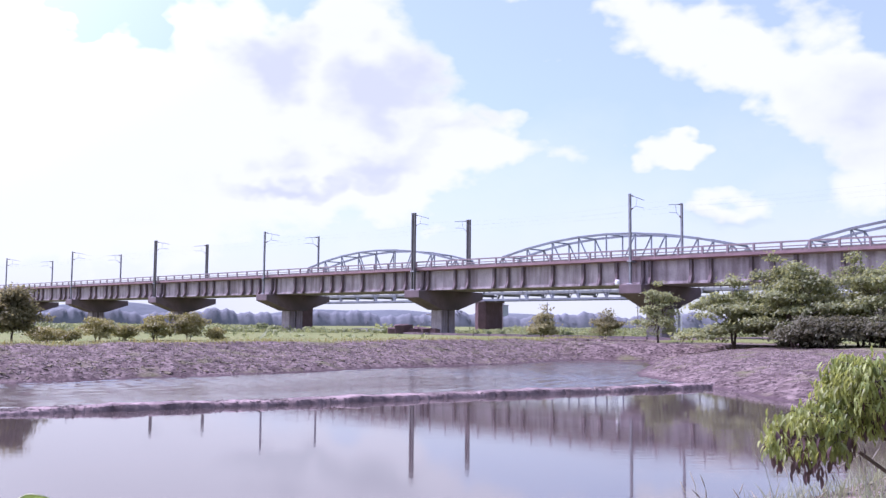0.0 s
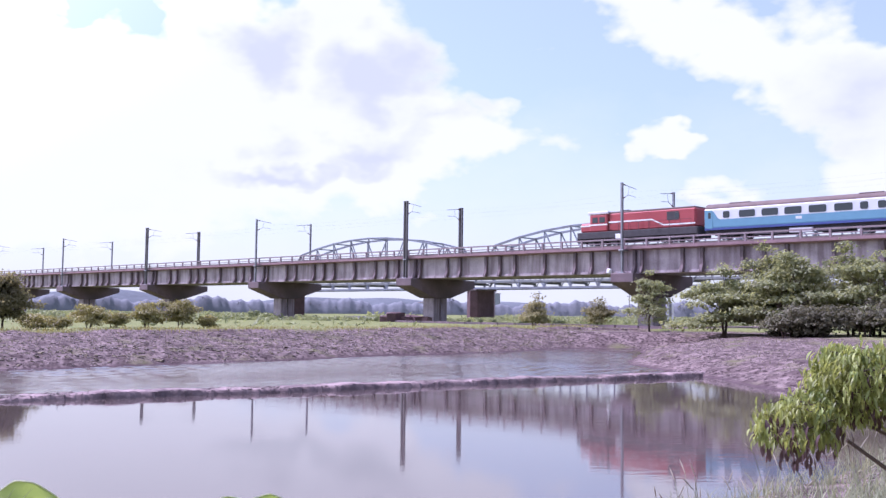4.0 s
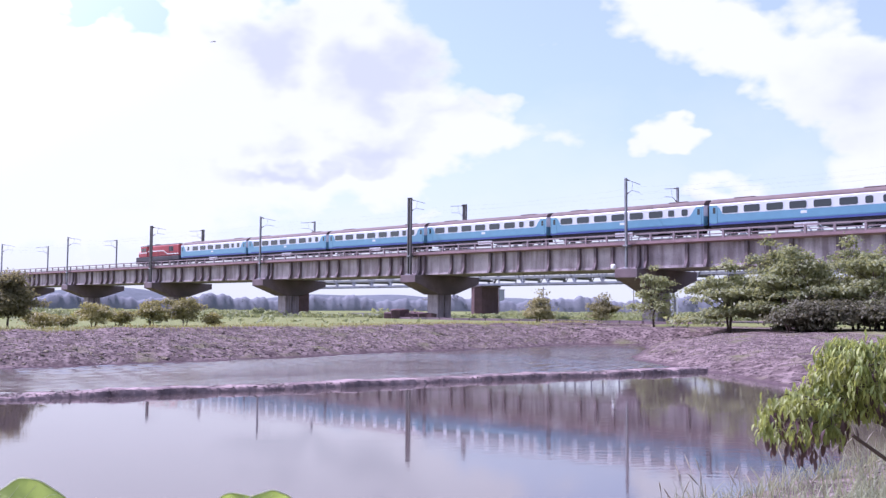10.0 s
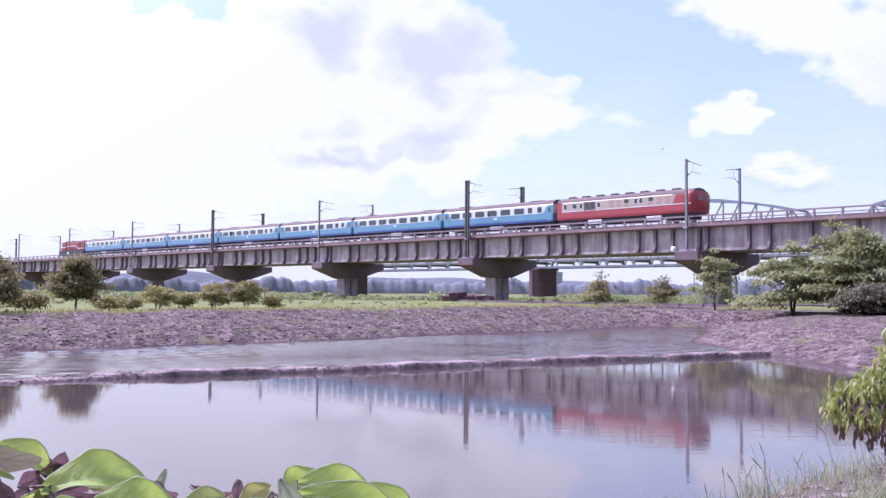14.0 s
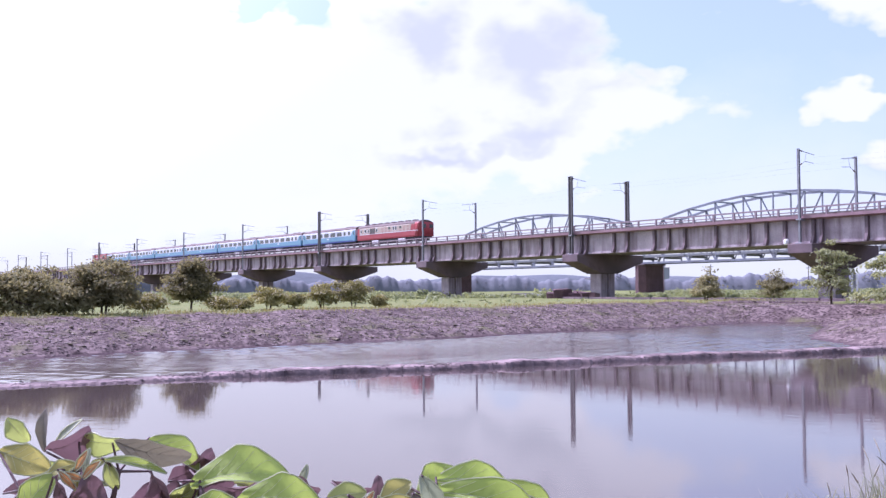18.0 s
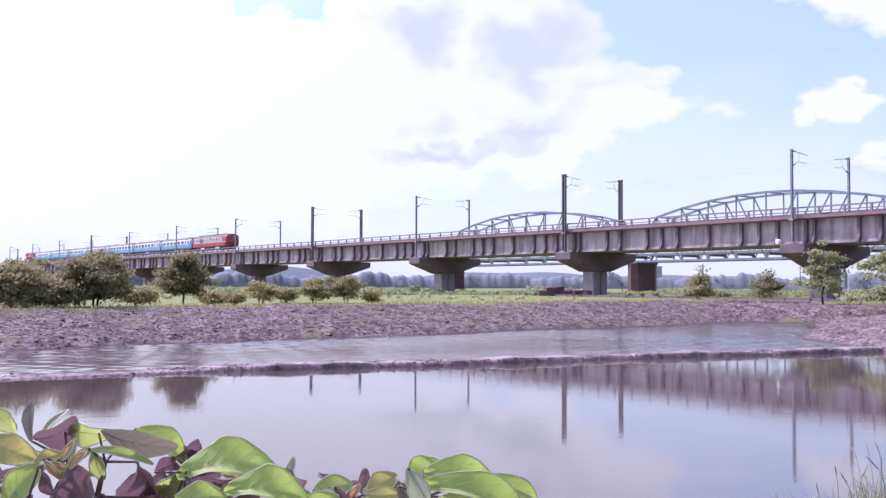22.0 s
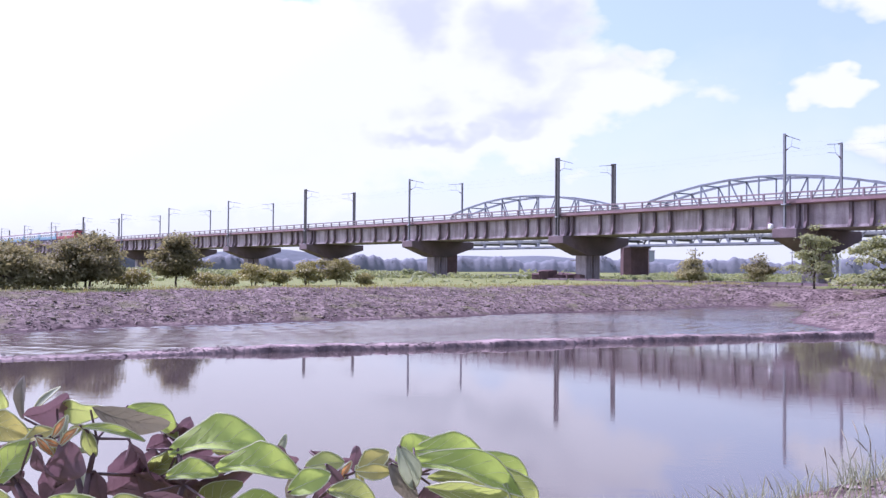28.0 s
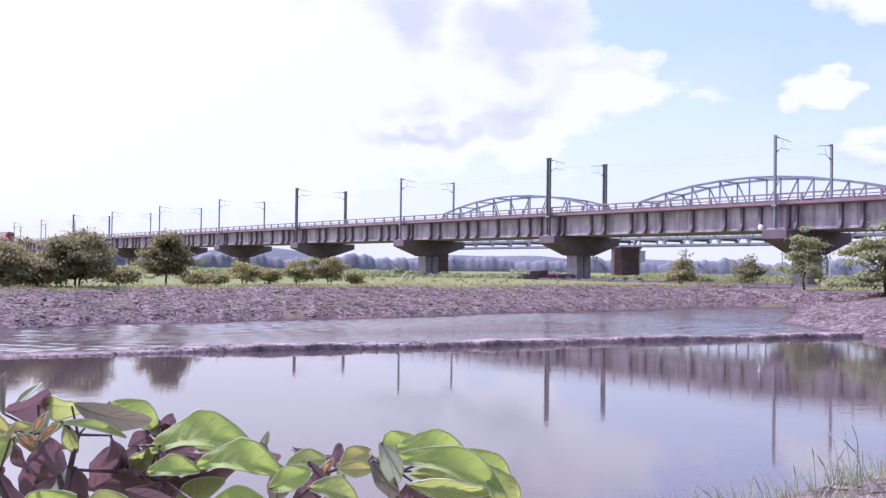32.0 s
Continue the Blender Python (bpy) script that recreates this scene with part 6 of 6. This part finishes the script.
def drooping_shrub():
    rng = np.random.default_rng(71)
    foot = Vector((-1.15, 4.85, gz(-1.15, 4.85)))
    t = thing("drooping_shrub", foot, "bushy shrub with hanging lance-shaped leaves on the bank", "shrub")
    t.matrix_basis = Matrix.Translation(foot)
    meshes = [blade_mesh(0.042, 0.0115, radians(16), 0.5, M_DROOP, 0.05, 6, 4), blade_mesh(0.034, 0.011, radians(12), 0.8, M_DROOP, 0.07, 6, 4), blade_mesh(0.052, 0.012, radians(20), 0.4, M_DROOP, 0.04, 6, 4)]
    # boughs: start on the trunk, then outwards and down; all from the foot
    right, away = Vector((0.713, 0.70, 0)), Vector((-0.70, 0.713, 0))
    tw = bmesh.new()
    limb(tw, (0, 0, -0.1), (-0.05, 0.05, 1.0), 0.035, 0.022, 0.012, rng)
    part("trunk", tw, M_BARK, t)
    flat = [np.array([v.co[:] for v in m.vertices]) for m in meshes]
    quads = np.array([p.vertices[:] for p in meshes[0].polygons])
    V, F, total = [], [], 0
    # mounds of foliage: along 'right', away, top height, half width, depth of the skirt of leaves
    mounds = ((-0.97, 0.0, 1.335, 0.155, 0.25), (-0.81, 0.05, 1.40, 0.15, 0.26), (-0.63, 0.04, 1.57, 0.22, 0.31), (-0.30, -0.02, 1.61, 0.3, 0.4), (0.05, 0.05, 1.61, 0.34, 0.45), (-0.42, 0.28, 1.47, 0.26, 0.33), (0.35, 0.1, 1.56, 0.34, 0.45))
    k = 0
    for side, deep, top, r, skirt in mounds:
        hub = right * side * 0.75 + away * deep * 0.75 + Vector((0, 0, top - skirt * 0.75))
        bm = bmesh.new()
        limb(bm, (-0.05, 0.05, 0.6 + 0.35 * rng.random()), hub, 0.016, 0.008, 0.02, rng)
        part("bough", bm, M_BARK, t)
        for q in range(int(1500 * r * r)):
            k += 1
            d = Vector(rng.normal(size=3))
            d.normalize()
            d.z = abs(d.z) if rng.random() < 0.88 else -0.2 * abs(d.z)
            grow = 0.86 + 0.2 * rng.random()
            b = right * side + away * deep + Vector((d.x * r * grow, d.y * r * grow, top - skirt * 0.62 + d.z * skirt * 0.62 * grow))
            bm = bmesh.new()
            limb(bm, hub.lerp(b, 0.45) + Vector((0, 0, 0.05)) + Vector(rng.normal(size=3) * 0.02), b, 0.003, 0.0015, 0.01, rng, 3)
            br = part("twig", bm, M_BARK, t)
            heading = math.degrees(math.atan2(d.y, d.x))
            for i in range(26):                      # a whorl at the twig's end, hanging outwards
                p = b + Vector(rng.normal(size=3) * 0.022)
                m = Matrix.Translation(p) @ pose(0, 0, 0, 0, 0, heading + i * 47 + rng.normal() * 25) @ pose(0, 0, 0, rng.normal() * 20, 38 + 46 * rng.random(), 0)
                j = int(rng.integers(3))
                if k % 22 == 0:
                    ob = new("leaf", meshes[j])
                    ob.parent = br
                    ob.matrix_basis = m
                else:
                    mm = np.array(m)
                    V.append(flat[j] @ mm[:3, :3].T + mm[:3, 3])
                    F.append(quads + total)
                    total += len(flat[j])
    # long leaves hanging below the mounds; their dark colour stands for the shade inside
    old = blade_mesh(0.062, 0.022, radians(16), 0.3, M_SHADED, 0.05, 6, 4)
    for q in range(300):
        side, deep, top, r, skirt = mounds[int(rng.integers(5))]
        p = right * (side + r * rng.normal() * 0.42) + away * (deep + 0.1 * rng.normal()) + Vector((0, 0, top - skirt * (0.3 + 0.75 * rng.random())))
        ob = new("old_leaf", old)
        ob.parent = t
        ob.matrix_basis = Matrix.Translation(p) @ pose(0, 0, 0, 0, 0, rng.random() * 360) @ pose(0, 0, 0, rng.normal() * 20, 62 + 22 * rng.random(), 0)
    ob = new("foliage", raw_mesh("foliage", np.concatenate(V).tolist(), np.concatenate(F).tolist(), M_DROOP, True))
    ob.parent = t
    tagged(ob, kind="stuff")


drooping_shrub()

# ---- dragonfly that crosses the view ----


def dragonfly():
    """Body of head, thorax and slim tail, with four clear-veined wings."""
    d = thing("dragonfly", (0, 0, 0), "small brown dragonfly with spread wings in flight", "insect")
    body = mat("dragonfly_brown", (0.10, 0.06, 0.04), 0.4, vary=0.2, scale=200, bump=0)
    wing = mat("dragonfly_wing", (0.30, 0.26, 0.22), 0.3, vary=0.2, scale=120, bump=0, translucent=(0.5, 0.45, 0.4))
    bm = bmesh.new()
    tube(bm, (0.004, 0, 0), (-0.006, 0, 0), 0.0035, 0.0045, 8)
    tube(bm, (-0.006, 0, 0), (-0.012, 0, 0), 0.0045, 0.0022, 8)
    part("thorax", faces_smooth(bm), body, d)
    bm = bmesh.new()
    bmesh.ops.create_icosphere(bm, subdivisions=2, radius=0.0036)
    part("head", faces_smooth(bm), body, d).location = (0.0075, 0, 0)
    bm = bmesh.new()
    tube(bm, (-0.011, 0, 0), (-0.042, 0, -0.003), 0.0019, 0.0013, 7)
    part("tail", faces_smooth(bm), body, d)
    for sy in (-1, 1):
        for x, sweep, w in ((0.0, 0.006, 0.008), (-0.006, -0.008, 0.010)):
            o = [(x + 0.002, 0.002 * sy), (x + sweep + 0.003, 0.024 * sy), (x + sweep, 0.040 * sy), (x + sweep - w, 0.036 * sy), (x - w * 0.8, 0.015 * sy), (x - 0.003, 0.002 * sy)]
            bm = bmesh.new()
            prism(bm, o if sy > 0 else o[::-1], "z", 0.0035, 0.0038)
            part("wing", bm, wing, d)
    return d


fly = dragonfly()
fly_2 = copy_thing(fly, pose(0, 0, 0))
FLIGHT = [
    (0, -2.85, 0.85, 2.51), (1.8, -2.84, 0.93, 2.3), (2.3, -2.12, 1.08, 2.37), (2.5, -1.31, 1.4, 2.68), (2.7, -1.06, 1.47, 2.69),
    (3, -0.88, 1.61, 2.66), (3.2, -1.14, 2.01, 2.74), (3.5, -1.42, 2.53, 2.85), (4.5, -1.91, 3.71, 3.79), (5.5, -5.5, 3.99, 3.8),
    (6, -3.45, 3.29, 3.61), (6.2, -3.21, 3.52, 3.61), (6.5, -3.29, 4.75, 3.7), (6.8, -3.16, 7.14, 3.82), (7, -3.37, 9.21, 4.03),
    (7.3, -3.03, 10.4, 4), (18, -4.58, 10.31, 6.19), (28.8, -7.07, 8.97, 5.78), (29.3, -6.33, 8.57, 4.84), (29.6, -6.34, 8.71, 4.32),
    (30, -6.71, 8.54, 3.85), (30.3, -6.88, 8.34, 4.11), (31, -7.4, 7.26, 5.79), (32, -7.54, 6.59, 6.66),
]
FLIGHT_2 = [
    (0, -7.04, 3.89, 6.14), (6, -6.78, 4.8, 5.57), (6.6, -7.68, 5.92, 4.55), (7, -8.4, 6.88, 3.85), (7.5, -8.61, 8.08, 4.24),
    (8, -8.19, 8.41, 4.59), (8.4, -8.64, 7.97, 4.49), (8.6, -9.11, 5.53, 4.82), (8.8, -8.97, 3.81, 4.35), (9, -7.27, 3.03, 3.5),
    (9.3, -7.98, 4.03, 3.12), (10.5, -6.82, 4.89, 5.35), (12.7, -5.59, 6.57, 4.67), (13, -5.78, 6.46, 4.51), (13.5, -6.28, 7.49, 4.2),
    (14, -6.76, 9.76, 3.84), (15.3, -5.33, 8.14, 4.4), (16.5, -5.9, 6.41, 4.35), (17.5, -5.38, 6.48, 5.28), (25, -6.27, 5.4, 5.64),
    (32, -7.02, 4.24, 5.81),
]

SWAY = [  # seconds, then millimetres to the right and up: leaves stirred by the wind
    (0, 18, -1), (10, 18, 1), (11.5, 18, 3), (12, 13, 3), (12.5, 10, 3), (13, 12, 1), (13.5, 13, 1), (14, 8, 1), (14.5, 7, 1), (16.5, 2, 2),
    (17, 1, 0), (17.5, -3, -2), (18, -2, -0), (18.5, -4, -2), (19, -0, -2), (19.5, -6, -0), (20, 1, -1), (20.5, -3, -0), (21, -3, -1), (21.5, 3, -1),
    (22, 0, 0), (22.5, 2, 1), (23, 5, 1), (23.5, 1, 2), (24, 3, 5), (24.5, -3, 7), (25, 21, 3), (25.5, 9, 0), (27.5, 5, -4), (28, -1, -7),
    (28.5, -7, -5), (29, -6, -4), (29.5, -2, -4), (30, -8, -4), (30.5, -4, -5), (31, -3, -4), (31.5, -9, -3), (32, 2, -5),
]


def motions():
    for ob, behind in vehicles:
        walk(ob, [(t, pose(x + behind, TRACK_Y, RAIL_TOP)) for t, x in HEAD])
    for ob in (plant_a, plant_b):
        foot, base = Matrix(ob.matrix_basis), PLANT.to_3x3()
        walk(ob, [(t, Matrix.Translation(base @ Vector((r / 1000, u / 1000, 0))) @ foot) for t, r, u in SWAY])
    for ob, flight in ((fly, FLIGHT), (fly_2, FLIGHT_2)):
        rows, last = [], None
        for k, (t, x, y, z) in enumerate(flight):
            n = flight[min(k + 1, len(flight) - 1)]
            p = flight[max(k - 1, 0)]
            yaw = math.degrees(math.atan2(n[2] - p[2], n[1] - p[1]))
            if last is not None:                      # turn no more than 80 degrees between rows
                step = (yaw - last + 180) % 360 - 180
                yaw = last + max(-80, min(80, step))
            last = yaw
            rows.append((t, pose(x, y, z, 20, -8, yaw)))
        walk(ob, rows)


motions()
